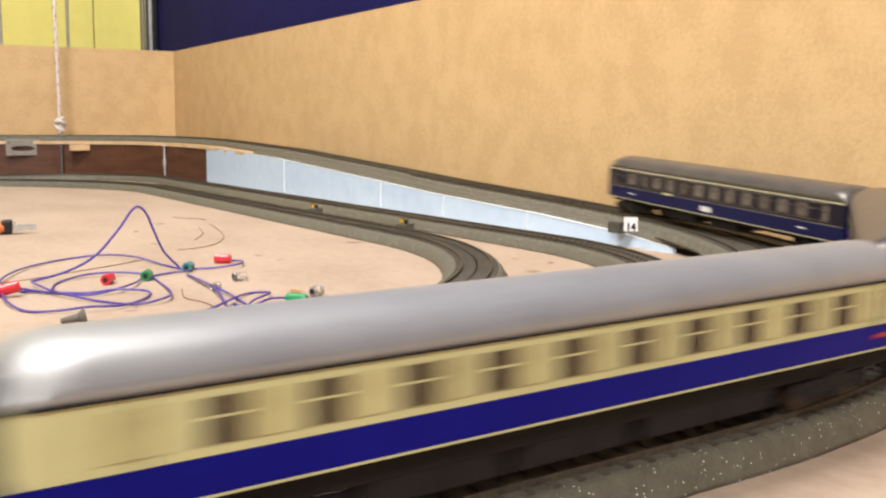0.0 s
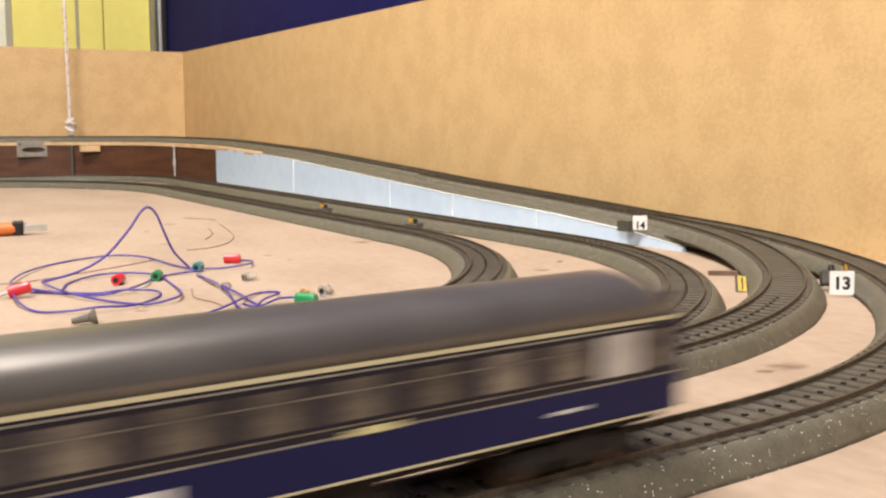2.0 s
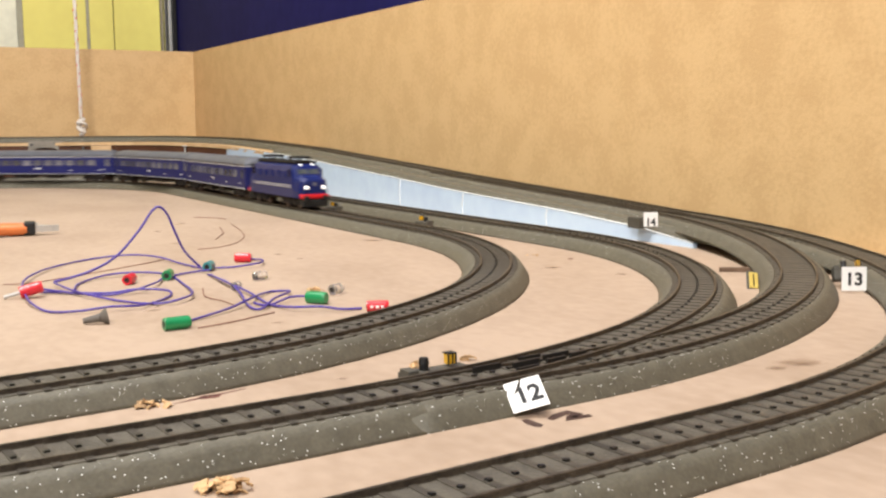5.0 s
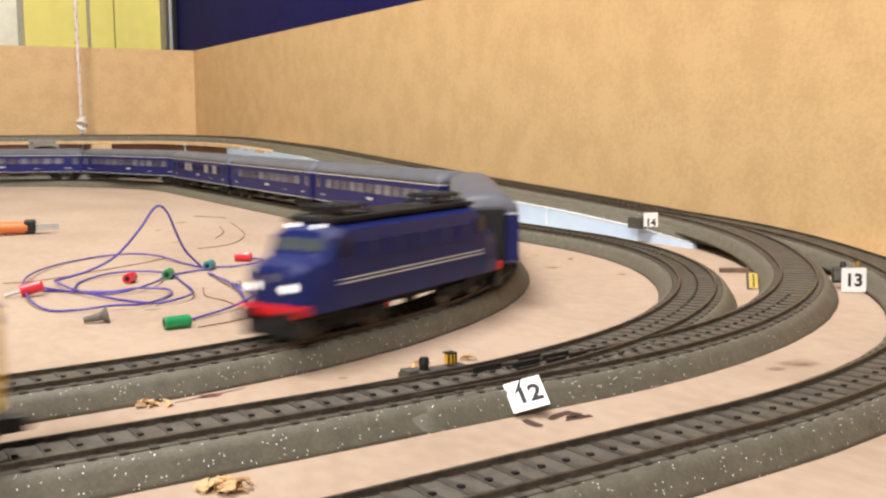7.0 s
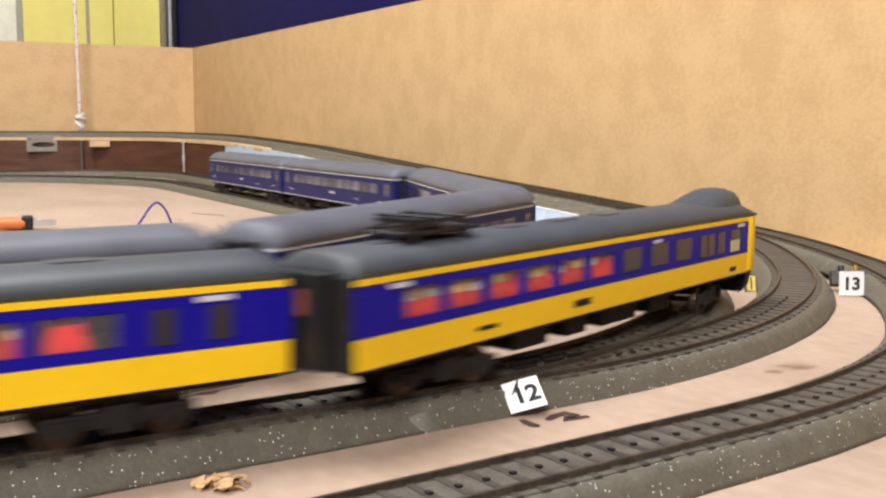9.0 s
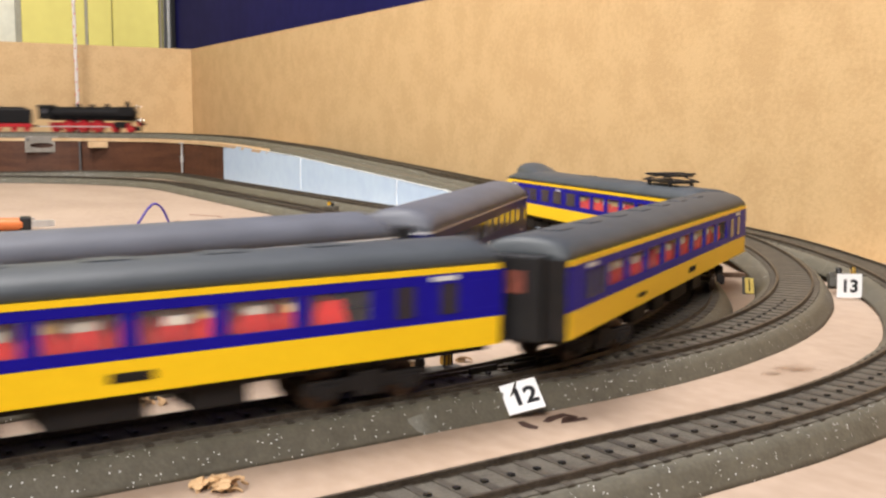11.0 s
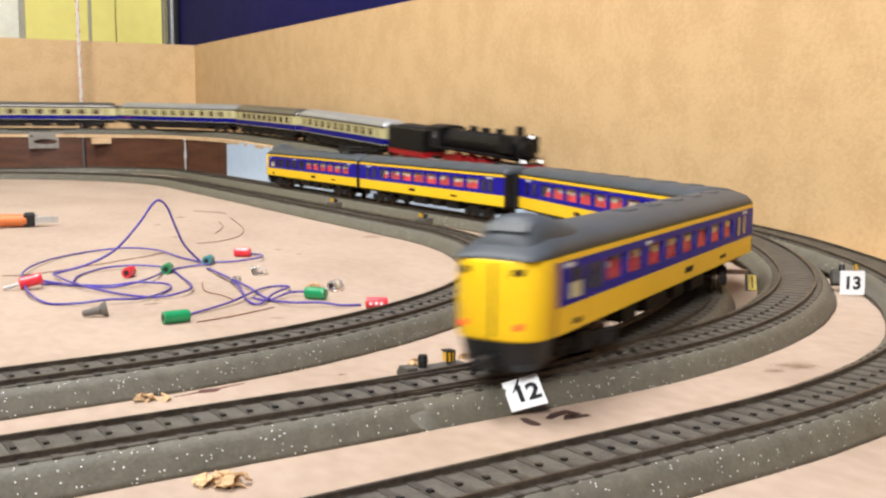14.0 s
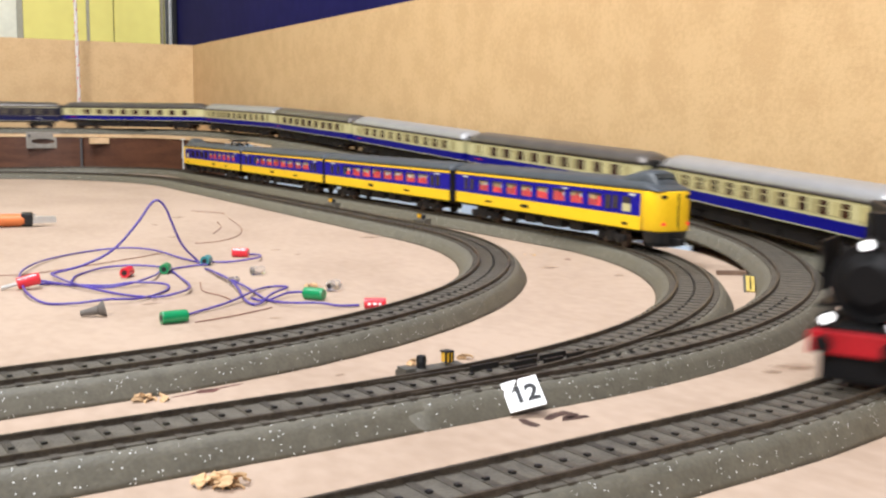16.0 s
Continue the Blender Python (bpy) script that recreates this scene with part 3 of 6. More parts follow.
def bogie(root, x, wheel=0.0056, half=0.0135, drop=0.0125):
    """A black bogie frame with two axles of brown wheels; turns under its car."""
    key = (wheel, half, drop)
    if key not in _bogie:
        bm = bmesh.new()
        for sy in (-1, 1):
            box(bm, -half - 0.006, half + 0.006, sy * 0.0115 - 0.0013, sy * 0.0115 + 0.0013, 0.0045, 0.0085, 0.0006)
            for wx in (-half, half):
                box(bm, wx - 0.003, wx + 0.003, sy * 0.0128 - 0.0012, sy * 0.0128 + 0.0012, 0.0032, 0.0072, 0.0005)
            box(bm, -0.004, 0.004, sy * 0.0125 - 0.0012, sy * 0.0125 + 0.0012, 0.0030, 0.0100, 0.0005)
        box(bm, -0.005, 0.005, -0.012, 0.012, 0.006, drop)
        frame_ob = part("bogie", bm, M_UNDER, root, "black bogie frame")
        wb = bmesh.new()
        for sy in (-1, 1):
            tube(wb, wheel, (0, sy * 0.0094, 0), (0, sy * 0.0074, 0), 18)
            tube(wb, wheel + 0.0007, (0, sy * 0.0078, 0), (0, sy * 0.0070, 0), 18)
        tube(wb, 0.0012, (0, -0.0085, 0), (0, 0.0085, 0), 8)
        ws = [part("wheelset", wb, M_WHEEL, frame_ob, "brown metal wheels on an axle", pose(-half, 0, wheel))]
        ws.append(repeat(ws[0], pose(half, 0, wheel)))
        frame_ob.matrix_basis = pose(x, 0, 0)
        _bogie[key] = frame_ob
        return frame_ob
    src = _bogie[key]
    o = repeat(src, pose(x, 0, 0), root)
    for c in src.children:
        repeat(c, c.matrix_basis.copy(), o)
    return o


def panes(root, half_w, z0, z1, xs, width, material, name="window_pane", label="", both=True, proud=0.00025):
    """Window panes on the sides of a car, one object each."""
    first = None
    for x in xs:
        for sy in ((-1, 1) if both else (-1,)):
            m = pose(x, sy * half_w, (z0 + z1) / 2)
            if first is None:
                first = part(name, solid(-width / 2, width / 2, -proud, proud, -(z1 - z0) / 2, (z1 - z0) / 2), material, root, label, m)
            else:
                repeat(first, m)


def bars(root, half_w, spots, material, name, label):
    """Small plain markings: (x, z, width, height)."""
    for x, z, w, h in spots:
        for sy in (-1, 1):
            part(name, solid(-w / 2, w / 2, -0.0002, 0.0002, -h / 2, h / 2), material, root, label, pose(x, sy * half_w, z))


def under_boxes(root, spots, z0=0.005, z1=0.0125, half_w=0.012):
    for x, w in spots:
        part("equipment_box", solid(-w / 2, w / 2, -half_w, half_w, z0, z1, 0.0006), M_UNDER, root, "", pose(x, 0, 0))


def pantograph(root, x, z, span=0.028, wide=0.013):
    """A folded pantograph: base frame, insulators, arms, collector plate and two contact strips."""
    bm = bmesh.new()
    for sy in (-1, 1):
        tube(bm, 0.0006, (-span / 2, sy * 0.007, 0), (span / 2, sy * 0.007, 0), 6)
    for k in (-1, 1):
        tube(bm, 0.0006, (k * span / 2, -0.008, 0), (k * span / 2, 0.008, 0), 6)
    base = part("pantograph", bm, M_BLACK, root, "black folded pantograph", pose(x, 0, z))
    part("base_plate", solid(-span * 0.44, span * 0.44, -0.0062, 0.0062, -0.0012, 0.0004), M_BLACK, base)
    part("collector_plate", solid(-span * 0.34, span * 0.34, -0.0078, 0.0078, 0.0026, 0.0038), M_BLACK, base)
    for k in (-1, 1):
        for sy in (-1, 1):
            bm = bmesh.new()
            tube(bm, 0.0005, (k * span / 2, sy * 0.006, 0.0006), (k * 0.002, sy * 0.005, 0.0032), 6)
            part("arm", bm, M_BLACK, base)
            bm = bmesh.new()
            tube(bm, 0.0012, (k * span / 3, sy * 0.007, -0.003), (k * span / 3, sy * 0.007, 0.0003), 8)
            part("insulator", bm, M_UNDER, base)
        bm = bmesh.new()
        tube(bm, 0.0006, (k * 0.006, -wide, 0.0040), (k * 0.006, wide, 0.0040), 6)
        part("contact_strip", bm, M_BLACK, base)
    return base


PITCH_Y, PITCH_B, PITCH_C = 0.2735, 0.242, 0.276


def glazed_band(x0, x1, hw, z0, z1, w0, w1, xs, width):
    """A car's window band as a hollow frame: sill, header, pillars between the openings at xs, and closed ends."""
    bm = bmesh.new()
    t = 0.0010
    edges = [x0, *[v for x in sorted(xs) for v in (x - width / 2, x + width / 2)], x1]
    for sy in (-1, 1):
        ya, yb = sorted((sy * hw, sy * (hw - t)))
        box(bm, x0, x1, ya, yb, z0, w0)
        box(bm, x0, x1, ya, yb, w1, z1)
        for a, b in zip(edges[::2], edges[1::2]):
            if b - a > 0.0002:
                box(bm, a, b, ya, yb, w0 + 0.00002, w1 - 0.00002)
    for a, b in ((x0, x0 + t), (x1 - t, x1)):
        box(bm, a, b, -hw + t, hw - t, z0, z1)
    return bm


def seating(root, hw, x0, x1, xs):
    """The saloon: a dark floor, a middle wall that stops the view through, and red seats with yellow and pale head rests."""
    part("saloon_floor", solid(x0 + 0.002, x1 - 0.002, -hw + 0.0012, hw - 0.0012, 0.0209, 0.0214), M_SALOON, root, "grey saloon floor")
    bm = bmesh.new()
    loft(bm, [[(-0.0049, y, 0), (0.0049, y, 0), (0.0048, y, 0.0042), (0.0038, y, 0.0064), (0.0034, y, 0.0088), (-0.0034, y, 0.0088), (-0.0038, y, 0.0064), (-0.0048, y, 0.0042)] for y in (-0.0056, 0.0056)])
    first = None
    pitch = 0.0110
    count = int(round((max(xs) - min(xs) + 0.019) / pitch))
    for k in range(count):
        x = min(xs) - 0.0045 + k * pitch
        for sy in (-1, 1):
            m = pose(x, sy * (hw - 0.0076), 0.0214)
            if first is None:
                first = part("seat", bm, M_SEAT_RED, root, "red double seat", m)
                rests = [part("head_rest", solid(-0.0036, 0.0036, -0.0057, 0.0057, 0.0072, 0.0098, 0.0004), c, first, w) for c, w in ((M_SEAT_YELLOW, "yellow head rest"), (M_SEAT_PALE, "pale head rest"))]
                rests[1].matrix_basis = pose(0.0008, 0, -0.0004)
            else:
                o = repeat(first, m)
                if (k * 7 + sy) % 5 < 4:
                    repeat(rests[k % 2], pose(0.0006 * (k % 3 - 1), 0, -0.0003 * (k % 4)), o)


def yellow_car(end, label):
    """end: 1 nose forward, -1 nose backward, 0 a middle car. Built with the nose at +x, then turned."""
    root = empty("railcar", Matrix.Identity(4), label, "model train car", "cars of the yellow train")
    hl, hw = (PITCH_Y - 0.007) / 2, 0.0155
    back_end = -hl
    nose = 0.0165 if end else 0.0
    front = hl - 0.0125 if end else hl
    mid, half = (front + back_end) / 2, (front - back_end) / 2
    shift = pose(mid, 0, 0)
    part("lower_body", band(half, hw, 0.0122, 0.0208), M_NSY, root, "bright yellow lower side", shift)
    if end:
        seat_xs, pane_w = ([-0.1050 + k * 0.0198 for k in range(6)] if end > 0 else [-0.0850 + k * 0.0222 for k in range(8)]), 0.0162
    else:
        seat_xs, pane_w = [-0.0845 + k * 0.0232 for k in range(8)], 0.0190
    part("window_band", glazed_band(back_end, front, hw - 0.0001, 0.0209, 0.0351, 0.0239, 0.0324, seat_xs, pane_w), M_NSB, root, "deep blue window band")
    seating(root, hw, back_end, front, seat_xs)
    part("roof_stripe", band(half, hw + 0.0001, 0.0352, 0.0369), M_NSY, root, "narrow yellow stripe under the roof", shift)
    if end:
        part("roof", cab_roof_mesh(back_end, hl + 0.0030, hw - 0.0002, 0.0370, 0.0068, 0.0004), M_GREY_ROOF, root, "dark grey roof rising to the cab", smooth=True)
    else:
        part("roof", roof_mesh(hl, hw - 0.0003, 0.0370, 0.0438, droop=0.004), M_GREY_ROOF, root, "dark grey ribbed roof", smooth=True)
    for k in range(-3, 2 if end else 4):
        x = k * 0.031 - 0.012
        part("roof_vent", solid(-0.006, 0.006, -0.0035, 0.0035, 0, 0.0007, 0.0003), M_GREY_ROOF, root, "", pose(x, 0, 0.0434))
    part("underframe", solid(back_end + 0.003, front - 0.003, -0.0118, 0.0118, 0.0098, 0.0123, 0.0005), M_UNDER, root, "black underframe")
    under_boxes(root, ((-0.046, 0.020), (-0.018, 0.014), (0.012, 0.026), (0.044, 0.016)), 0.0045)
    part("gangway", solid(-0.0035, 0.0035, -0.0085, 0.0085, 0.0120, 0.0385, 0.0008), M_BLACK, root, "black gangway bellows", pose(back_end - 0.0025, 0, 0))
    part("end_wall", solid(-0.0008, 0.0008, -0.0150, 0.0150, 0.0122, 0.0372), M_UNDER, root, "black end wall", pose(back_end - 0.0004, 0, 0))
    part("end_window", solid(-0.0002, 0.0002, -0.0034, 0.0034, -0.0035, 0.0035), M_GANGWAY, root, "brown gangway door", pose(back_end - 0.0062, 0, 0.0305))
    if not end:
        part("gangway", solid(-0.0035, 0.0035, -0.0085, 0.0085, 0.0120, 0.0385, 0.0008), M_BLACK, root, "black gangway bellows", pose(hl + 0.0025, 0, 0))
        part("end_wall", solid(-0.0008, 0.0008, -0.0150, 0.0150, 0.0122, 0.0372), M_UNDER, root, "black end wall", pose(hl + 0.0004, 0, 0))
        panes(root, hw - 0.0006, 0.0239, 0.0324, seat_xs, pane_w, M_CAR_GLASS, label="clear window with red seats behind", proud=0.0002)
        panes(root, hw, 0.0232, 0.0322, (-0.1135, -0.1035, 0.0985, 0.1135), 0.0062, M_GLASS_DARK, "door_window")
        bars(root, hw, ((0.112, 0.0338, 0.009, 0.0014), (-0.112, 0.0338, 0.009, 0.0014)), M_PALE, "marking", "small white marking")
        bars(root, hw, ((0.02, 0.0165, 0.011, 0.0024), (-0.055, 0.0160, 0.010, 0.0016)), M_UNDER, "vent_grille", "small dark grille")
    else:
        panes(root, hw - 0.0006, 0.0239, 0.0324, seat_xs, pane_w, M_CAR_GLASS, label="clear window with red seats behind", proud=0.0002)
        panes(root, hw, 0.0239, 0.0324, (0.0145, 0.0360, 0.0565) if end > 0 else (0.0945,), 0.0132 if end > 0 else 0.0060, M_GLASS_DARK)
        panes(root, hw, 0.0232, 0.0322, (0.0750, 0.0822, 0.0918) if end > 0 else (-0.1140, -0.1035, 0.0865), 0.0060, M_GLASS_DARK, "door_window")
        bars(root, hw, ((0.1125, 0.0338, 0.007, 0.0014), (0.0345, 0.0332, 0.006, 0.0012), (-0.1150, 0.0338, 0.008, 0.0014)), M_PALE, "marking", "small white marking")
        bars(root, hw, ((-0.02, 0.0165, 0.011, 0.0024), (0.105, 0.0150, 0.006, 0.0018), (-0.075, 0.016, 0.010, 0.0014)), M_UNDER, "vent_grille", "small dark grille")
        panes(root, hw, 0.0280, 0.0324, (0.1065,), 0.0090, M_GLASS_DARK, "cab_window")
        panes(root, hw, 0.0228, 0.0278, (0.1065,), 0.0085, M_CREAM, "cab_marking", "tan panel under the cab window")
        # nose: yellow face that tapers, with rounded corners
        part("nose", nose_mesh(front, nose, hw, ((0.0122, 0.975), (0.0130, 1.0), (0.0300, 1.0), (0.0362, 0.985), (0.0370, 0.965))), M_NSY, root, "rounded bright yellow nose", smooth=True)
        part("nose_door_seam", solid(-0.0002, 0.0003, -0.0004, 0.0004, 0.0135, 0.0358), M_BLACK, root, "", pose(hl + 0.004, 0.001, 0))
        for sy in (-1, 1):
            part("tail_lamp", solid(-0.0002, 0.0004, -0.0013, 0.0013, -0.0010, 0.0010, 0.0003), M_LAMP_RED if end < 0 else M_PALE, root,
                 "small round end lamp", pose(hl + 0.0029, sy * 0.0092, 0.0170, 0, 0, sy * 16))
            part("face_vent", solid(-0.0002, 0.0003, -0.0018, 0.0018, -0.0010, 0.0010), M_UNDER, root, "small dark grille", pose(hl + 0.0029, sy * 0.0090, 0.0336, 0, 0, sy * 16))
        part("cab", cab_mesh(hl - 0.055, hl - 0.0055, 0.0369, 0.0127), M_GREY_ROOF, root, "raised grey driving cab", smooth=True)
        part("windscreen", solid(-0.0004, 0.0004, -0.0070, 0.0070, -0.0021, 0.0021, 0.0003), M_SCREEN, root, "dark sloping cab windscreen", pose(hl - 0.0082, 0, 0.0458, 0, -48, 0))
        part("skirt", nose_mesh(front + 0.002, nose - 0.002, hw - 0.0004, ((0.0022, 0.74), (0.0050, 0.88), (0.0121, 0.97)), 0.75), M_BLACK, root, "black rounded front skirt")
        part("coupler", solid(0, 0.008, -0.0025, 0.0025, 0.004, 0.008, 0.0008), M_BLACK, root, "black coupler", pose(hl + 0.002, 0, 0))
        if end > 0:
            pantograph(root, -0.088, 0.0464, 0.036)
    for c in root.children:
        c.matrix_basis = pose(0, 0, 0.0010) @ c.matrix_basis
    bx = 0.088
    root["bogie_x"] = bx
    for x in (-bx, bx):
        bogie(root, x)
    return root


def cream_coach(roof, label):
    root = empty("coach", Matrix.Identity(4), label, "model train car", "coaches of the steam train")
    hl, hw = (PITCH_C - 0.010) / 2, 0.0158
    part("lower_body", band(hl, hw, 0.0150, 0.0221), M_ULTRA, root, "ultramarine blue lower side")
    part("window_band", band(hl, hw - 0.0001, 0.0222, 0.0346), M_CREAM, root, "cream window band")
    part("gutter", band(hl + 0.0001, hw + 0.0004, 0.0346, 0.0350), M_UNDER, root, "dark gutter under the roof")
    part("roof", roof_mesh(hl - 0.0005, hw + 0.0003, 0.0350, 0.0447, droop=0.010, power=2.0, steps=12), roof, root,
         "satin silver roof" if roof == M_SILVER else "charcoal roof", smooth=True)
    if roof == M_SILVER:
        xs, wide = [0.0970 - k * 0.0208 for k in range(10)], 0.0076
        panes(root, hw + 0.0002, 0.0289, 0.0293, xs, wide, M_CREAM, "window_bar", "thin cream bar across the window", proud=0.0003)
    else:
        xs, wide = [0.0984 - k * 0.0228 for k in range(9)], 0.0098
    panes(root, hw, 0.0242, 0.0326, xs, wide, M_GLASS_BROWN, label="dark brown window")
    panes(root, hw, 0.0242, 0.0326, [0.1135, *[x - wide / 2 - 0.0050 for x in xs], -0.1125], 0.0088, M_GLASS_CREAM, "curtained_window", "khaki curtained window")
    bars(root, hw, ((0.112, 0.0285, 0.0005, 0.0120), (-0.1075, 0.0285, 0.0005, 0.0120), (-0.1180, 0.0285, 0.0005, 0.0120)), M_GLASS_BROWN, "door_seam", "thin door joint")
    bars(root, hw, ((-0.1110, 0.0190, 0.009, 0.0012),), M_LOCO_RED, "marking", "small red lettering bar")
    part("stripe", band(hl + 0.0001, hw + 0.00015, 0.0147, 0.0152), M_CREAM, root, "thin pale line")
    part("underframe", solid(-hl + 0.003, hl - 0.003, -0.0122, 0.0122, 0.0090, 0.0162, 0.0005), M_UNDER, root, "black underframe")
    under_boxes(root, ((-0.040, 0.050), (0.008, 0.034), (0.048, 0.036)), 0.0035)
    for s in (-1, 1):
        part("gangway", solid(-0.004, 0.004, -0.008, 0.008, 0.0115, 0.0390, 0.0008), M_BLACK, root, "black gangway bellows", pose(s * (hl + 0.003), 0, 0))
    root["bogie_x"] = 0.092
    for x in (-0.092, 0.092):
        bogie(root, x)
    return root


def navy_coach(pitch, group, label, roof, windows, lit=(), line_m=M_PALE, paint=M_GREEN_BLUE):
    root = empty("coach", Matrix.Identity(4), label, "model train car", group)
    hl, hw = (pitch - 0.009) / 2, 0.0155
    part("body", band(hl, hw, 0.0115, 0.0350), paint, root, "navy blue side")
    part("roof", roof_mesh(hl - 0.0005, hw + 0.0002, 0.0357, 0.0450, droop=0.007, steps=12), roof, root, "grey vaulted roof", smooth=True)
    part("roof_line", band(hl + 0.0001, hw + 0.0002, 0.0350, 0.0357), line_m, root, "thin pale line under the roof")
    part("sole_line", band(hl + 0.0001, hw + 0.0002, 0.0113, 0.0118), line_m, root, "thin pale line along the sole bar")
    n = int((2 * hl - 0.05) / 0.0165)
    xs = [(k - (n - 1) / 2) * 0.0165 for k in range(n)]
    panes(root, hw, 0.0235, 0.0310, [x for k, x in enumerate(xs) if k not in lit], 0.0118, windows, label="window")
    if lit:
        panes(root, hw, 0.0225, 0.0320, [xs[k] for k in lit], 0.0125, M_GLASS_LIT, label="pale window")
    panes(root, hw, 0.0225, 0.0315, (-hl + 0.010, hl - 0.010), 0.006, windows, "door_window")
    bars(root, hw, ((0.0, 0.0190, 0.009, 0.0018), (0.05, 0.0165, 0.006, 0.0007), (hl - 0.02, 0.0170, 0.008, 0.0008), (-hl + 0.02, 0.0170, 0.008, 0.0008)),
         M_PALE, "marking", "small pale lettering bar")
    part("underframe", solid(-hl + 0.003, hl - 0.003, -0.0122, 0.0122, 0.0090, 0.0116, 0.0005), M_UNDER, root, "black underframe")
    under_boxes(root, ((-0.028, 0.026), (0.020, 0.020)))
    for s in (-1, 1):
        part("gangway", solid(-0.0035, 0.0035, -0.008, 0.008, 0.0115, 0.0385, 0.0008), M_BLACK, root, "black gangway bellows", pose(s * (hl + 0.0028), 0, 0))
        part("end_wall", solid(-0.0005, 0.0005, -0.0150, 0.0150, 0.0118, 0.0348), paint, root, "navy end wall", pose(s * (hl + 0.0003), 0, 0))
    root["bogie_x"] = hl - 0.030
    for x in (-(hl - 0.030), hl - 0.030):
        bogie(root, x)
    return root


def sleeping_coach(label):
    """Navy below a pale waist line, near black round the windows; two windows painted pale as if lit, on one side
    alone.
    """
    root = empty("coach", Matrix.Identity(4), label, "model train car", "coaches of the steam train")
    hl, hw = (PITCH_C - 0.009) / 2, 0.0155
    part("lower_body", band(hl, hw, 0.0122, 0.0206), M_NIGHT, root, "navy blue lower side")
    part("waist_line", band(hl + 0.0001, hw + 0.0002, 0.0207, 0.0211), M_LINE_FAINT, root, "pale line below the windows")
    part("window_band", band(hl, hw, 0.0211, 0.0338), M_NIGHT_DARK, root, "near black window band")
    part("roof_line", band(hl + 0.0001, hw + 0.0003, 0.0338, 0.0347), M_LINE, root, "pale line under the roof")
    part("sole_line", band(hl + 0.0001, hw + 0.0002, 0.0117, 0.0122), M_LINE, root, "pale line along the sole bar")
    part("roof", roof_mesh(hl - 0.0005, hw + 0.0002, 0.0347, 0.0440, droop=0.008, steps=12), M_DARK_ROOF, root, "charcoal vaulted roof", smooth=True)
    xs = [(k - 5.5) * 0.0178 for k in range(12)]
    panes(root, hw, 0.0238, 0.0318, xs, 0.0104, M_GLASS_DUSK, label="dusky window")
    for z in (0.0226, 0.0292, 0.0328):
        part("window_rail", band(hl - 0.012, hw + 0.00035, z, z + 0.00035), M_LINE_FAINT if z == 0.0328 else M_GLASS_DUSK, root, "thin faint rail along the windows")
    # lit windows: the brightness is only the pale pane colour
    for x in (-0.1135, 0.0801):
        part("curtained_window", solid(-0.0062, 0.0062, -0.0004, 0.0004, -0.0048, 0.0048), M_GLASS_LIT, root, "bright window, its light painted as pale colour", pose(x, hw + 0.0002, 0.0272))
    panes(root, hw, 0.0228, 0.0318, (0.1185, -0.1265), 0.0056, M_GLASS_DUSK, "door_window")
    bars(root, hw, ((0.0, 0.0160, 0.012, 0.0034), (-0.098, 0.0165, 0.008, 0.0008), (0.098, 0.0165, 0.008, 0.0008)), M_PALE, "marking", "small pale lettering bar")
    bars(root, hw + 0.0001, ((-0.048, 0.0212, 0.010, 0.0014),), M_CREAM, "name_plate", "small yellowish plate on the waist line")
    part("underframe", solid(-hl + 0.003, hl - 0.003, -0.0122, 0.0122, 0.0090, 0.0118, 0.0005), M_UNDER, root, "black underframe")
    under_boxes(root, ((-0.036, 0.036), (0.016, 0.030)), 0.0045)
    for s in (-1, 1):
        part("gangway", solid(-0.0035, 0.0035, -0.008, 0.008, 0.0115, 0.0385, 0.0008), M_BLACK, root, "black gangway bellows", pose(s * (hl + 0.0028), 0, 0))
        part("end_wall", solid(-0.0005, 0.0005, -0.0150, 0.0150, 0.0118, 0.0345), M_NIGHT, root, "navy end wall", pose(s * (hl + 0.0003), 0, 0))
    root["bogie_x"] = hl - 0.030
    for x in (-(hl - 0.030), hl - 0.030):
        bogie(root, x)
    return root


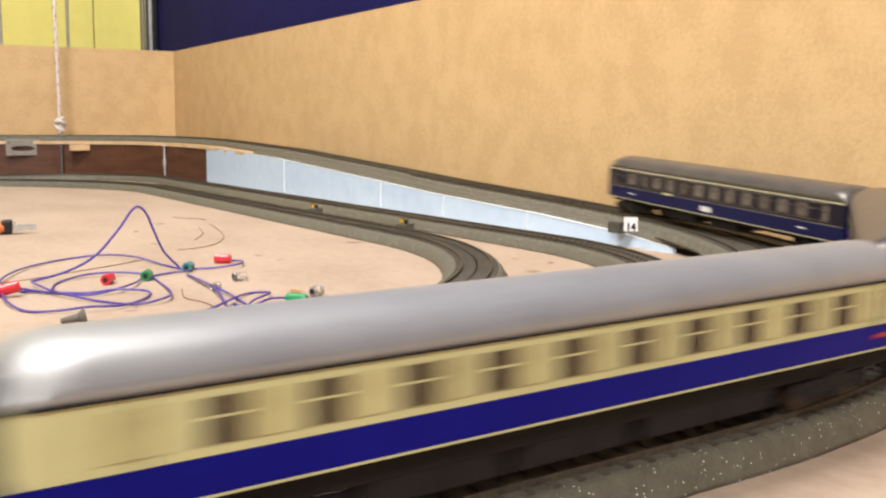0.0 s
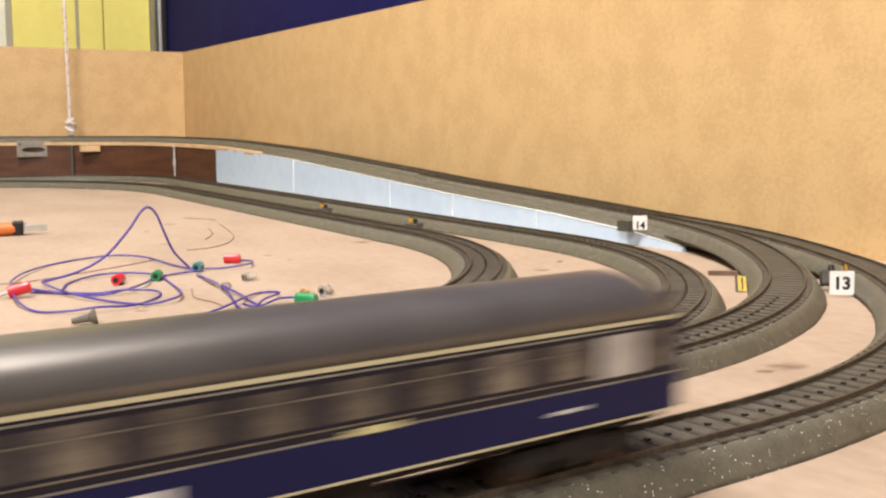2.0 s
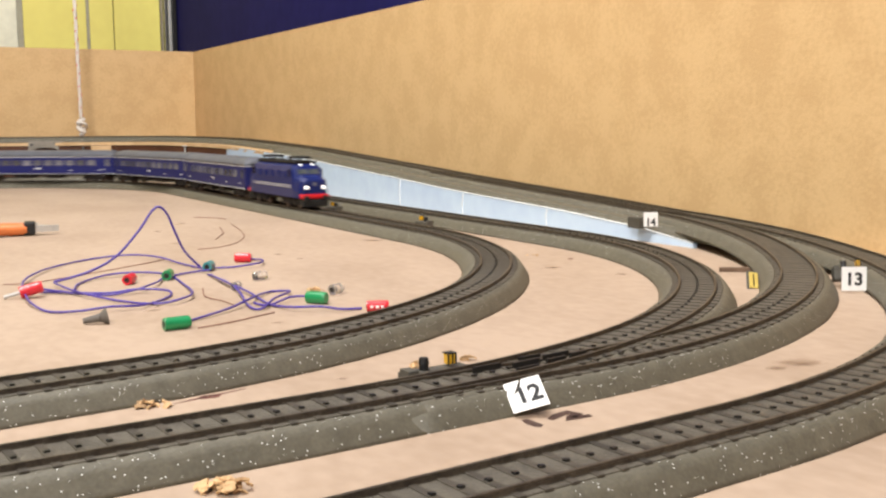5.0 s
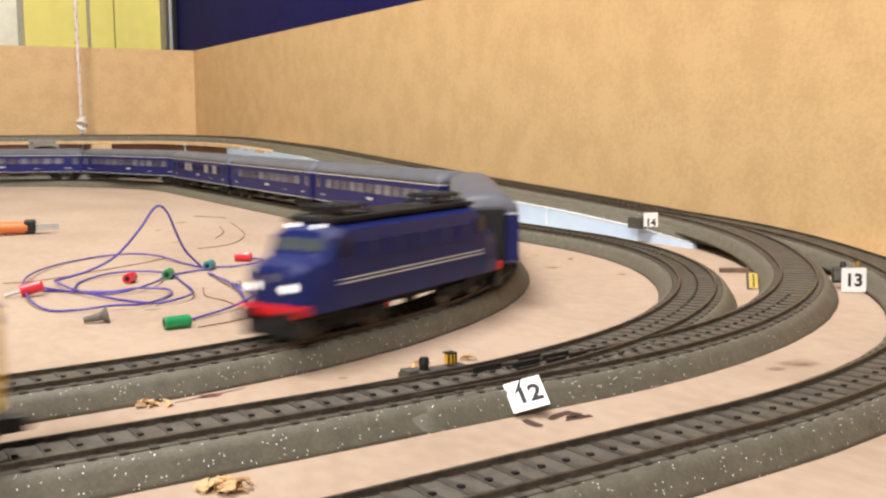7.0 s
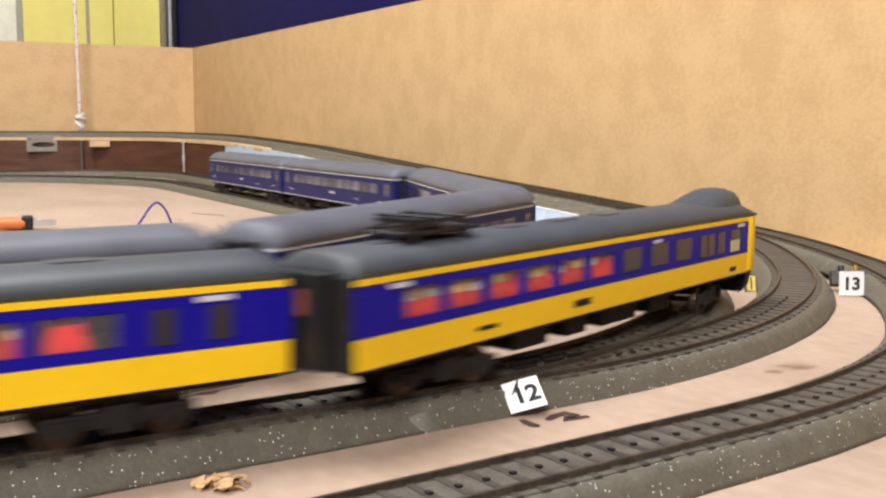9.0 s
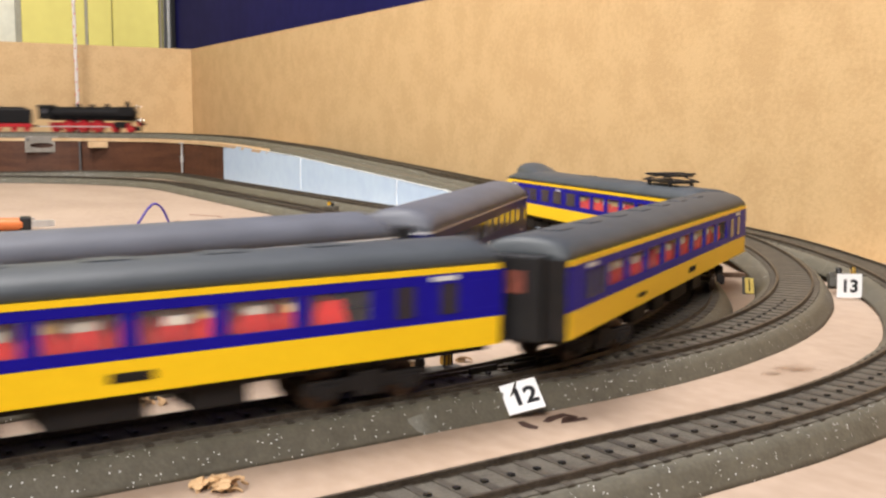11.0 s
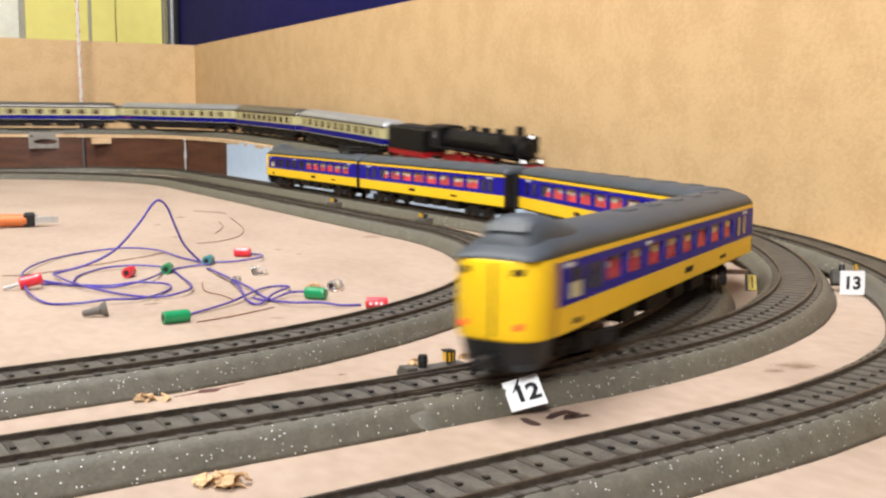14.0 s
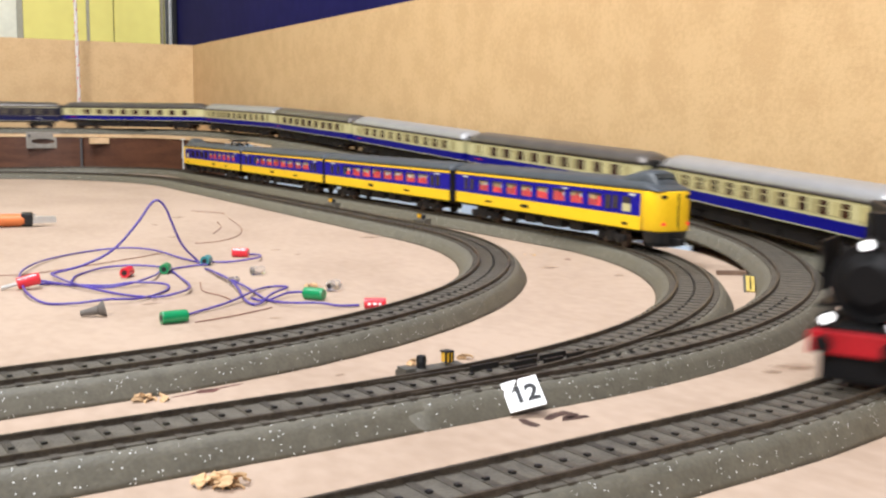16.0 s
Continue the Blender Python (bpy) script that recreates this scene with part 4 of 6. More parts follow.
def blue_locomotive():
    """A boxy electric locomotive with sloping noses, two pantographs and a red buffer beam."""
    root = empty("electric_locomotive", Matrix.Identity(4), "blue electric model locomotive with lit headlamps and red buffer beam", "locomotive")
    L, hw = 0.148, 0.0162
    hl = L / 2

    def ring(x, w, top, z0=0.0105):
        m = (z0 + top) / 2
        return [(x, -w * 0.96, z0), (x, -w, m - 0.004), (x, -w * 0.96, top - 0.0075), (x, -w * 0.88, top - 0.0028), (x, -w * 0.55, top), (x, w * 0.55, top), (x, w * 0.88, top - 0.0028),
                (x, w * 0.96, top - 0.0075), (x, w, m - 0.004), (x, w * 0.96, z0)]

    bm = bmesh.new()
    st = [(-hl, 0.66, 0.0262), (-hl + 0.0012, 0.78, 0.0282), (-hl + 0.005, 0.90, 0.0300), (-hl + 0.014, 0.97, 0.0315), (-hl + 0.0185, 1.0, 0.0395), (-hl + 0.024, 1.0, 0.0425)]
    loft(bm, [ring(x, hw * w, t) for x, w, t in st] + [ring(-x, hw * w, t) for x, w, t in reversed(st)])
    part("body", bm, M_LOCO_BLUE, root, "glossy blue locomotive body")
    part("roof_walk", solid(-0.052, 0.052, -0.0115, 0.0115, 0.0420, 0.0442, 0.0008), M_UNDER, root, "raised black roof deck")
    for x in (-0.036, 0.036):
        pantograph(root, x, 0.0442, 0.030, 0.0085)
    for z in (0.0200, 0.0215):
        part("side_line", band(hl - 0.020, hw + 0.0002, z, z + 0.0005), M_PALE, root, "thin pale line")
    panes(root, hw, 0.0285, 0.0350, (-0.036, -0.018, 0.0, 0.018, 0.036), 0.011, M_LOCO_BLUE, "side_grille", "blue louvred grille", proud=0.0005)
    panes(root, hw, 0.0300, 0.0370, (-0.0505, 0.0505), 0.006, M_GLASS_DARK, "cab_window")
    for s in (-1, 1):
        for sy in (-1, 1):
            part("windscreen", solid(-0.0005, 0.0005, -0.0051, 0.0051, -0.0026, 0.0026, 0.0004), M_GLASS_PANE, root, "front cab window",
                 pose(s * (hl - 0.0158), sy * 0.0056, 0.0345, 0, s * -24, 0))
            bm = bmesh.new()
            tube(bm, 0.0024, (-0.0012, 0, 0), (0.0010, 0, 0), 16)
            lamp = part("headlamp", bm, M_STEEL, root, "round headlamp in a grey rim", pose(s * (hl - 0.0002), sy * 0.0082, 0.0205, 0, 0, s * sy * 14 + (0 if s > 0 else 180)))
            bm = bmesh.new()
            tube(bm, 0.0018, (0.0009, 0, 0), (0.0014, 0, 0), 16, 0.0013)
            part("lens", bm, M_LAMP if s > 0 else M_PALE, lamp, "bright round lens")
            part("roof_lamp", solid(-0.001, 0.001, -0.0008, 0.0008, -0.0008, 0.0008, 0.0003), M_LAMP if s > 0 else M_PALE, root, "small top lamp", pose(s * (hl - 0.0200), sy * 0.0060, 0.0412))
            part("buffer", solid(-0.002, 0.005, -0.0022, 0.0022, -0.0022, 0.0022, 0.0008), M_BLACK, root, "black buffer", pose(s * (hl + 0.0005), sy * 0.0095, 0.0105))
        part("crest", solid(-0.0003, 0.0006, -0.0014, 0.0014, -0.0016, 0.0016, 0.0003), M_GLASS_GREY, root, "pale front emblem", pose(s * hl, 0, 0.0238))
        part("buffer_beam", solid(-0.0030, 0.0025, -0.0142, 0.0142, 0.0098, 0.0142, 0.0016), M_RED, root, "red buffer beam", pose(s * (hl - 0.001), 0, 0))
        part("cowcatcher", solid(-0.004, 0.0025, -0.0135, 0.0135, 0.002, 0.0094, 0.002), M_BLACK, root, "black rail guard", pose(s * (hl - 0.001), 0, 0))
    part("underframe", solid(-hl + 0.006, hl - 0.006, -0.012, 0.012, 0.0075, 0.0106, 0.0005), M_UNDER, root, "black underframe")
    root["bogie_x"] = 0.042
    for x in (-0.042, 0.042):
        bogie(root, x, 0.0072, 0.0165, 0.0100)
    return root


def steam_locomotive():
    """A black engine with its tender as one coupled thing: boiler, cab, smoke plates, red frames and wheels."""
    root = empty("steam_locomotive", Matrix.Identity(4), "black steam model locomotive with red wheels and lit lamps", "locomotive")
    bm = bmesh.new()
    tube(bm, 0.0118, (-0.020, 0, 0.0315), (0.122, 0, 0.0315), 24)
    tube(bm, 0.0123, (0.098, 0, 0.0315), (0.126, 0, 0.0315), 24)
    tube(bm, 0.0100, (0.126, 0, 0.0315), (0.1285, 0, 0.0315), 24, 0.006)
    part("boiler", bm, M_LOCO_BLACK, root, "black round boiler", smooth=False)
    for x in (0.0, 0.022, 0.045, 0.07, 0.095):
        bm = bmesh.new()
        tube(bm, 0.0121, (x - 0.0006, 0, 0.0315), (x + 0.0006, 0, 0.0315), 24)
        part("boiler_band", bm, M_UNDER, root)
    for x, r, h in ((0.113, 0.0042, 0.0095), (0.078, 0.0048, 0.005), (0.052, 0.0052, 0.0045), (0.028, 0.0046, 0.005)):
        bm = bmesh.new()
        tube(bm, r, (x, 0, 0.041), (x, 0, 0.043 + h), 16, r * 0.86)
        part("chimney" if h > 0.009 else "dome", bm, M_LOCO_BLACK, root)
    for sy in (-1, 1):
        part("smoke_deflector", solid(-0.011, 0.011, -0.0005, 0.0005, 0.0275, 0.0435, 0.0003), M_LOCO_BLACK, root, "black smoke deflector plate", pose(0.112, sy * 0.0152, 0))
        part("running_board", solid(-0.022, 0.124, -0.003, 0.003, 0.0228, 0.0240), M_LOCO_BLACK, root, "black running board", pose(0, sy * 0.0128, 0))
        part("frame_plate", solid(-0.020, 0.118, -0.0008, 0.0008, 0.0085, 0.0165), M_LOCO_RED, root, "red frame plate", pose(0, sy * 0.0058, 0))
        part("cylinder_block", solid(-0.010, 0.010, -0.003, 0.003, 0.0070, 0.0180, 0.002), M_LOCO_BLACK, root, "black cylinder block", pose(0.103, sy * 0.0128, 0))
        part("connecting_rod", solid(-0.066, 0.055, -0.0006, 0.0006, 0.0085, 0.0102), M_CHROME, root, "bright connecting rod", pose(0.030, sy * 0.0138, 0))
        part("pipe", solid(0.0, 0.090, -0.0005, 0.0005, -0.0005, 0.0005), M_UNDER, root, "", pose(0.005, sy * 0.0122, 0.0335))
    wheels = bmesh.new()
    for sy in (-1, 1):
        tube(wheels, 0.0105, (0, sy * 0.0094, 0), (0, sy * 0.0072, 0), 24)
        tube(wheels, 0.0085, (0, sy * 0.0100, 0), (0, sy * 0.0092, 0), 24)
    first = part("driving_wheel", wheels, M_LOCO_RED, root, "red spoked driving wheels", pose(0.062, 0, 0.0105))
    for x in (0.038, 0.014):
        repeat(first, pose(x, 0, 0.0105))
    small = bmesh.new()
    for sy in (-1, 1):
        tube(small, 0.0058, (0, sy * 0.0094, 0), (0, sy * 0.0072, 0), 20)
    first = part("leading_wheel", small, M_LOCO_RED, root, "small red leading wheels", pose(0.118, 0, 0.0058))
    for x in (0.093, -0.010):
        repeat(first, pose(x, 0, 0.0058))
    part("cab", solid(-0.036, -0.014, -0.0152, 0.0152, 0.0220, 0.0425, 0.0008), M_LOCO_BLACK, root, "black driver's cab")
    part("cab_roof", roof_mesh(0.014, 0.0158, 0.0425, 0.0465, droop=0.002), M_LOCO_BLACK, root, "black cab roof", pose(-0.0265, 0, 0))
    panes(root, 0.0153, 0.0320, 0.0390, (-0.025,), 0.009, M_GLASS_GREY, "cab_window")
    part("buffer_beam", solid(-0.0015, 0.0015, -0.0150, 0.0150, 0.0105, 0.0175, 0.0004), M_LOCO_RED, root, "red front buffer beam", pose(0.1345, 0, 0))
    part("front_platform", solid(0.118, 0.134, -0.0145, 0.0145, 0.0172, 0.0186), M_LOCO_BLACK, root, "black front platform")
    part("rail_guard", solid(-0.002, 0.002, -0.012, 0.012, 0.002, 0.0100), M_LOCO_BLACK, root, "black rail guard", pose(0.131, 0, 0))
    for y, z in ((-0.0098, 0.0212), (0.0098, 0.0212), (0.0, 0.0440)):
        bm = bmesh.new()
        tube(bm, 0.0024, (0, y, z), (0.003, y, z), 14)
        part("lamp_housing", bm, M_LOCO_BLACK, root, "black lamp housing", pose(0.129 if z > 0.03 else 0.1315, 0, 0))
        bm = bmesh.new()
        tube(bm, 0.0016, (0.003, y, z), (0.0036, y, z), 14)
        part("lamp_lens", bm, M_LAMP, root, "lit white lamp", pose(0.129 if z > 0.03 else 0.1315, 0, 0))
    for y in (-0.0098, 0.0098):
        bm = bmesh.new()
        tube(bm, 0.0012, (0.1355, y, 0.0140), (0.1390, y, 0.0140), 10)
        tube(bm, 0.0028, (0.1390, y, 0.0140), (0.1400, y, 0.0140), 14)
        part("buffer", bm, M_LOCO_BLACK, root, "black buffer")
    for c in root.children:
        c.matrix_basis = pose(-0.0465, 0, 0) @ c.matrix_basis
    root["bogie_x"] = 0.055
    return root


def tender():
    root = empty("tender", Matrix.Identity(4), "black coal tender with red frame behind the steam engine", "tender")
    part("tank", solid(-0.043, 0.043, -0.0150, 0.0150, 0.0145, 0.0385, 0.002), M_LOCO_BLACK, root, "black tender tank")
    part("coal_load", roof_mesh(0.032, 0.0125, 0.0380, 0.0425, droop=0.012), M_UNDER, root, "heap of black coal", pose(0.004, 0, 0))
    part("frame", solid(-0.044, 0.042, -0.0132, 0.0132, 0.0078, 0.0148, 0.001), M_LOCO_RED, root, "red tender frame")
    part("draw_hook", solid(0.042, 0.052, -0.003, 0.003, 0.0085, 0.0115), M_UNDER, root, "black drawbar")
    wheels = bmesh.new()
    for sy in (-1, 1):
        tube(wheels, 0.0058, (0, sy * 0.0094, 0), (0, sy * 0.0072, 0), 20)
    first = part("wheelset", wheels, M_LOCO_RED, root, "small red tender wheels", pose(-0.032, 0, 0.0058))
    for x in (-0.012, 0.014, 0.034):
        repeat(first, pose(x, 0, 0.0058))
    root["bogie_x"] = 0.025
    return root


# make up the trains, head first
yellow_train = [yellow_car(1, "yellow and blue railcar with pantograph and raised cab leading"),
                yellow_car(0, "yellow and blue middle railcar with red seats inside")]
yellow_train.append(copy_thing(yellow_train[1], Matrix.Identity(4)))
yellow_train.append(yellow_car(-1, "yellow and blue railcar with raised cab trailing, red tail lamps"))

blue_train = [blue_locomotive(), navy_coach(PITCH_B, "coaches of the blue train", "navy blue model coach with pale windows and grey roof", M_BEIGE_GREY, M_GLASS_GREY)]
for k in range(2):
    blue_train.append(copy_thing(blue_train[1], Matrix.Identity(4)))
blue_train.append(navy_coach(PITCH_B, "coaches of the blue train", "navy blue model coach with a few bright wide windows", M_BEIGE_GREY, M_GLASS_DARK, (2, 3, 7, 9)))
for k in range(2):
    blue_train.append(copy_thing(blue_train[1], Matrix.Identity(4)))

cream_train = [steam_locomotive(), tender(), cream_coach(M_SILVER, "cream and blue model coach with silver roof"),
               cream_coach(M_DARK_ROOF, "cream and blue model coach with charcoal roof")]
for k in range(2):
    cream_train.append(copy_thing(cream_train[2], Matrix.Identity(4)))
    cream_train.append(copy_thing(cream_train[3], Matrix.Identity(4)))
cream_train.append(sleeping_coach("navy blue sleeping coach with pale lines, last of the train"))

# how far along its line each train's head is, by the second
YELLOW_HEAD = [(0.0, -0.504), (7.0, 0.742), (7.5, 0.830), (8.0, 0.918), (8.5, 1.001), (9.0, 1.090), (9.2, 1.128), (11.3, 1.486), (11.8, 1.572),
               (12.2, 1.646), (12.5, 1.699), (13.0, 1.789), (13.5, 1.880), (14.0, 1.970), (14.5, 2.060), (15.2, 2.182), (15.5, 2.235), (16.0, 2.326)]
BLUE_HEAD = [(0.0, 3.26), (3.0, 2.312), (3.5, 2.148), (4.2, 1.922), (6.4, 1.188), (6.7, 1.092), (7.0, 0.986), (7.2, 0.926), (7.5, 0.828), (8.0, 0.662),
             (8.5, 0.508), (9.0, 0.336), (9.2, 0.266), (11.3, -0.408), (16.0, -1.92)]
ROUND = float(outer_line.s[-1])
CREAM_HEAD = [(0.0, -0.645), (0.3, -0.738), (0.5, -0.811), (0.8, -0.906), (1.2, -1.035), (1.5, -1.127), (1.8, -1.243), (2.0, -1.313), (2.1, -1.346),
              (11.3, 2.662 - ROUND), (11.8, 2.472 - ROUND), (12.2, 2.344 - ROUND), (13.0, 2.083 - ROUND), (14.0, 1.715 - ROUND), (14.5, 1.518 - ROUND),
              (15.0, 1.320 - ROUND), (15.5, 1.145 - ROUND), (16.0, 0.979 - ROUND)]


def drive(cars, line, table, pitches, sense):
    """Sets every car of a train on its line, by its two bogies, and turns the bogies with the track."""
    ts, ss = zip(*table)
    step = 0.125
    count = int(16.0 / step) + 1
    # smooth speed between the rows
    grid = np.linspace(-2, 18, 401)
    raw = np.interp(grid, ts, ss)
    raw[grid < 0] = ss[0] + (ss[1] - ss[0]) / (ts[1] - ts[0]) * grid[grid < 0]
    raw[grid > 16] = ss[-1] + (ss[-1] - ss[-2]) / (ts[-1] - ts[-2]) * (grid[grid > 16] - 16)
    kernel = np.ones(9) / 9
    soft = np.convolve(raw, kernel, mode="same")
    place = 0.0
    for car, pitch in zip(cars, pitches):
        bx = car["bogie_x"]
        mid = place + pitch / 2
        place += pitch
        turned = car.get("turned", 0)
        rows, fronts, rears = [], [], []
        for k in range(count):
            t = k * step
            s = float(np.interp(t, grid, soft)) - sense * mid
            f, r = Vector(line.at(s + sense * bx)), Vector(line.at(s - sense * bx))
            x = (f - r).normalized()
            y = Vector((0, 0, 1)).cross(x).normalized()
            z = x.cross(y)
            m = Matrix((x, y, z)).transposed().to_4x4()
            m.translation = (f + r) / 2
            if turned:
                m = m @ pose(0, 0, 0, 0, 0, 180)
            rows.append((t, m))
            for out, at, bogie_x in ((fronts, s + sense * bx, bx), (rears, s - sense * bx, -bx)):
                d = Vector(line.way(at)) * sense
                yaw = math.degrees(math.atan2(x.x * d.y - x.y * d.x, x.x * d.x + x.y * d.y))
                out.append((t, pose(bogie_x if not turned else -bogie_x, 0, 0, 0, 0, yaw)))
        walk(car, rows)
        under = [c for c in car.children if c.name.startswith("bogie")]
        if len(under) == 2:
            under.sort(key=lambda c: c.matrix_basis.translation.x, reverse=not turned)
            walk(under[0], fronts[::2])
            walk(under[1], rears[::2])


yellow_train[3]["turned"] = 1


def motions():
    drive(yellow_train, branch_line, YELLOW_HEAD, [PITCH_Y] * 4, 1)
    drive(blue_train, inner_line, BLUE_HEAD, [0.152] + [PITCH_B] * 6, -1)
    drive(cream_train, outer_line, CREAM_HEAD, [0.187, 0.093] + [PITCH_C] * 7, -1)

# ---------------- under the back run ----------------
M_ORANGE = mat("orange_grip", (0.66, 0.19, 0.05), None, 60, 0.45)
M_WIRE = mat("violet_wire", (0.080, 0.052, 0.33), (0.058, 0.036, 0.25), 150, 0.4)
M_THIN = mat("copper_wire", (0.22, 0.09, 0.06), None, 150, 0.5)
M_PLUG_RED = mat("red_plug", (0.66, 0.022, 0.04), (0.58, 0.018, 0.03), 200, 0.3, coat=0.4)
M_PLUG_GREEN = mat("green_plug", (0.02, 0.26, 0.09), (0.016, 0.22, 0.075), 200, 0.3, coat=0.4)
M_TEAL = mat("teal_plug", (0.05, 0.26, 0.28), None, 200, 0.3, coat=0.4)
M_CLEAR = mat("clear_plug", (0.92, 0.90, 0.86), (0.86, 0.84, 0.80), 200, 0.12, spec=0.6)
M_CLEAR.node_tree.nodes["Principled BSDF"].inputs["Transmission Weight"].default_value = 0.85
M_CLEAR.node_tree.nodes["Principled BSDF"].inputs["IOR"].default_value = 1.35
M_GREYP = mat("grey_plastic", (0.13, 0.115, 0.10), None, 200, 0.6)
M_SHAVING = mat("wood_shaving", (0.62, 0.43, 0.24), (0.46, 0.29, 0.14), 300, 0.8, bump=0.4, vary=0.3)
M_LANTERN = mat("yellow_lantern", (0.86, 0.50, 0.02), (0.72, 0.38, 0.01), 500, 0.3, coat=0.5)
M_MOTOR = mat("switch_box", (0.085, 0.08, 0.066), (0.06, 0.055, 0.045), 200, 0.55, bump=0.2)
M_PLATE = mat("dull_zinc", (0.34, 0.32, 0.28), (0.22, 0.20, 0.17), 90, 0.5, metal=0.3)
M_BRASS = mat("brass_block", (0.62, 0.48, 0.12), (0.5, 0.36, 0.08), 200, 0.35, coat=0.3)


def soft_stain():
    """A brown stain that fades out towards its ragged rim."""
    m = bpy.data.materials.new("brown_stain")
    m.use_nodes = True
    nt = m.node_tree
    b = nt.nodes["Principled BSDF"]
    b.inputs["Base Color"].default_value, b.inputs["Roughness"].default_value = (0.27, 0.165, 0.095, 1), 0.7
    co, far = nt.nodes.new("ShaderNodeTexCoord"), nt.nodes.new("ShaderNodeVectorMath")
    far.operation, far.inputs[1].default_value = "DISTANCE", (0.5, 0.5, 0.5)
    nt.links.new(co.outputs["Generated"], far.inputs[0])
    n = nt.nodes.new("ShaderNodeTexNoise")
    n.inputs["Scale"].default_value, n.inputs["Detail"].default_value = 130, 3
    nt.links.new(co.outputs["Object"], n.inputs["Vector"])
    rim = nt.nodes.new("ShaderNodeMapRange")
    rim.inputs["From Min"].default_value, rim.inputs["From Max"].default_value = 0.68, 0.50
    rim.inputs["To Min"].default_value, rim.inputs["To Max"].default_value = 0.0, 1.0
    nt.links.new(far.outputs["Value"], rim.inputs["Value"])
    thick = nt.nodes.new("ShaderNodeMapRange")
    thick.inputs["From Min"].default_value, thick.inputs["From Max"].default_value = 0.22, 0.70
    thick.inputs["To Max"].default_value = 0.52
    nt.links.new(n.outputs["Fac"], thick.inputs["Value"])
    mul = nt.nodes.new("ShaderNodeMath")
    mul.operation = "MULTIPLY"
    nt.links.new(rim.outputs[0], mul.inputs[0])
    nt.links.new(thick.outputs[0], mul.inputs[1])
    nt.links.new(mul.outputs[0], b.inputs["Alpha"])
    return m


M_STAIN = soft_stain()
M_RUST = mat("red_brown_ink", (0.17, 0.065, 0.05), (0.10, 0.04, 0.03), 400, 0.7)

bm = bmesh.new()
sweep(bm, outer_line, 2.328, 4.0, [(0.030, -0.070), (0.034, -0.070), (0.034, LOW - 0.0052), (0.030, LOW - 0.0052)], 0.02)
for v in bm.verts:
    if v.co.z < 0.01:
        v.co.z = T0
tagged(add("fascia_board", bm, M_BROWN), "dark brown stained board closing the space under the deck", "board")


def prop(n, u):
    root = empty("deck_prop", nu_pose(n, u, T0), "thin white metal prop under the deck", "prop")
    bm = bmesh.new()
    tube(bm, 0.0016, (0, 0, 0), (0, 0, 0.056), 10)
    part("rod", bm, M_CHROME, root, "thin white rod")
    bm = bmesh.new()
    tube(bm, 0.0028, (0, 0, 0.024), (0, 0, 0.035), 12)
    part("sleeve", bm, M_CHROME, root, "white sleeve on the rod")
    bm = bmesh.new()
    tube(bm, 0.0040, (0, 0, 0.0545), (0, 0, 0.0565), 12)
    part("cap", bm, M_CHROME, root, "round cap")


prop(0.4755, 1.716)


def bracket(n, u):
    """A pressed metal plate with a slot, screwed to the board under the deck."""
    root = empty("metal_bracket", nu_pose(n, u, 0.051), "pale metal plate with an oval slot under the deck", "bracket")
    bm = bmesh.new()
    w, h = 0.027, 0.0135
    outer, inner = [], []
    for k in range(24):
        a = 2 * math.pi * k / 24
        c, s = math.cos(a), math.sin(a)
        f = 1 / max(abs(c), abs(s))
        outer.append((c * f * w, s * f * h))
        inner.append((c * 0.017 + (0.002 if c > 0 else -0.002), s * 0.0042 - 0.002))
    rings = [[(x, 0.0, z) for x, z in outer], [(x, -0.0016, z) for x, z in outer], [(x, -0.0016, z) for x, z in inner], [(x, 0.0, z) for x, z in inner]]
    loft(bm, rings + [rings[0]], cap=False)
    part("plate", bm, M_PLATE, root, "pale pressed plate")
    for x in (-0.022, 0.022):
        bm = bmesh.new()
        tube(bm, 0.0022, (x, -0.0016, 0.0075), (x, -0.0024, 0.0075), 10)
        part("screw", bm, M_STEEL, root, "small screw head")


bracket(0.2830, 1.881)
tagged(add("wood_offcut", solid(-0.016, 0.016, -0.006, 0.006, -0.005, 0.005, 0.001), M_DECK, m=nu_pose(0.366, 1.838, LOW + 0.0715 - 0.0106)),
       "pale wooden offcut glued under the deck", "wood block")


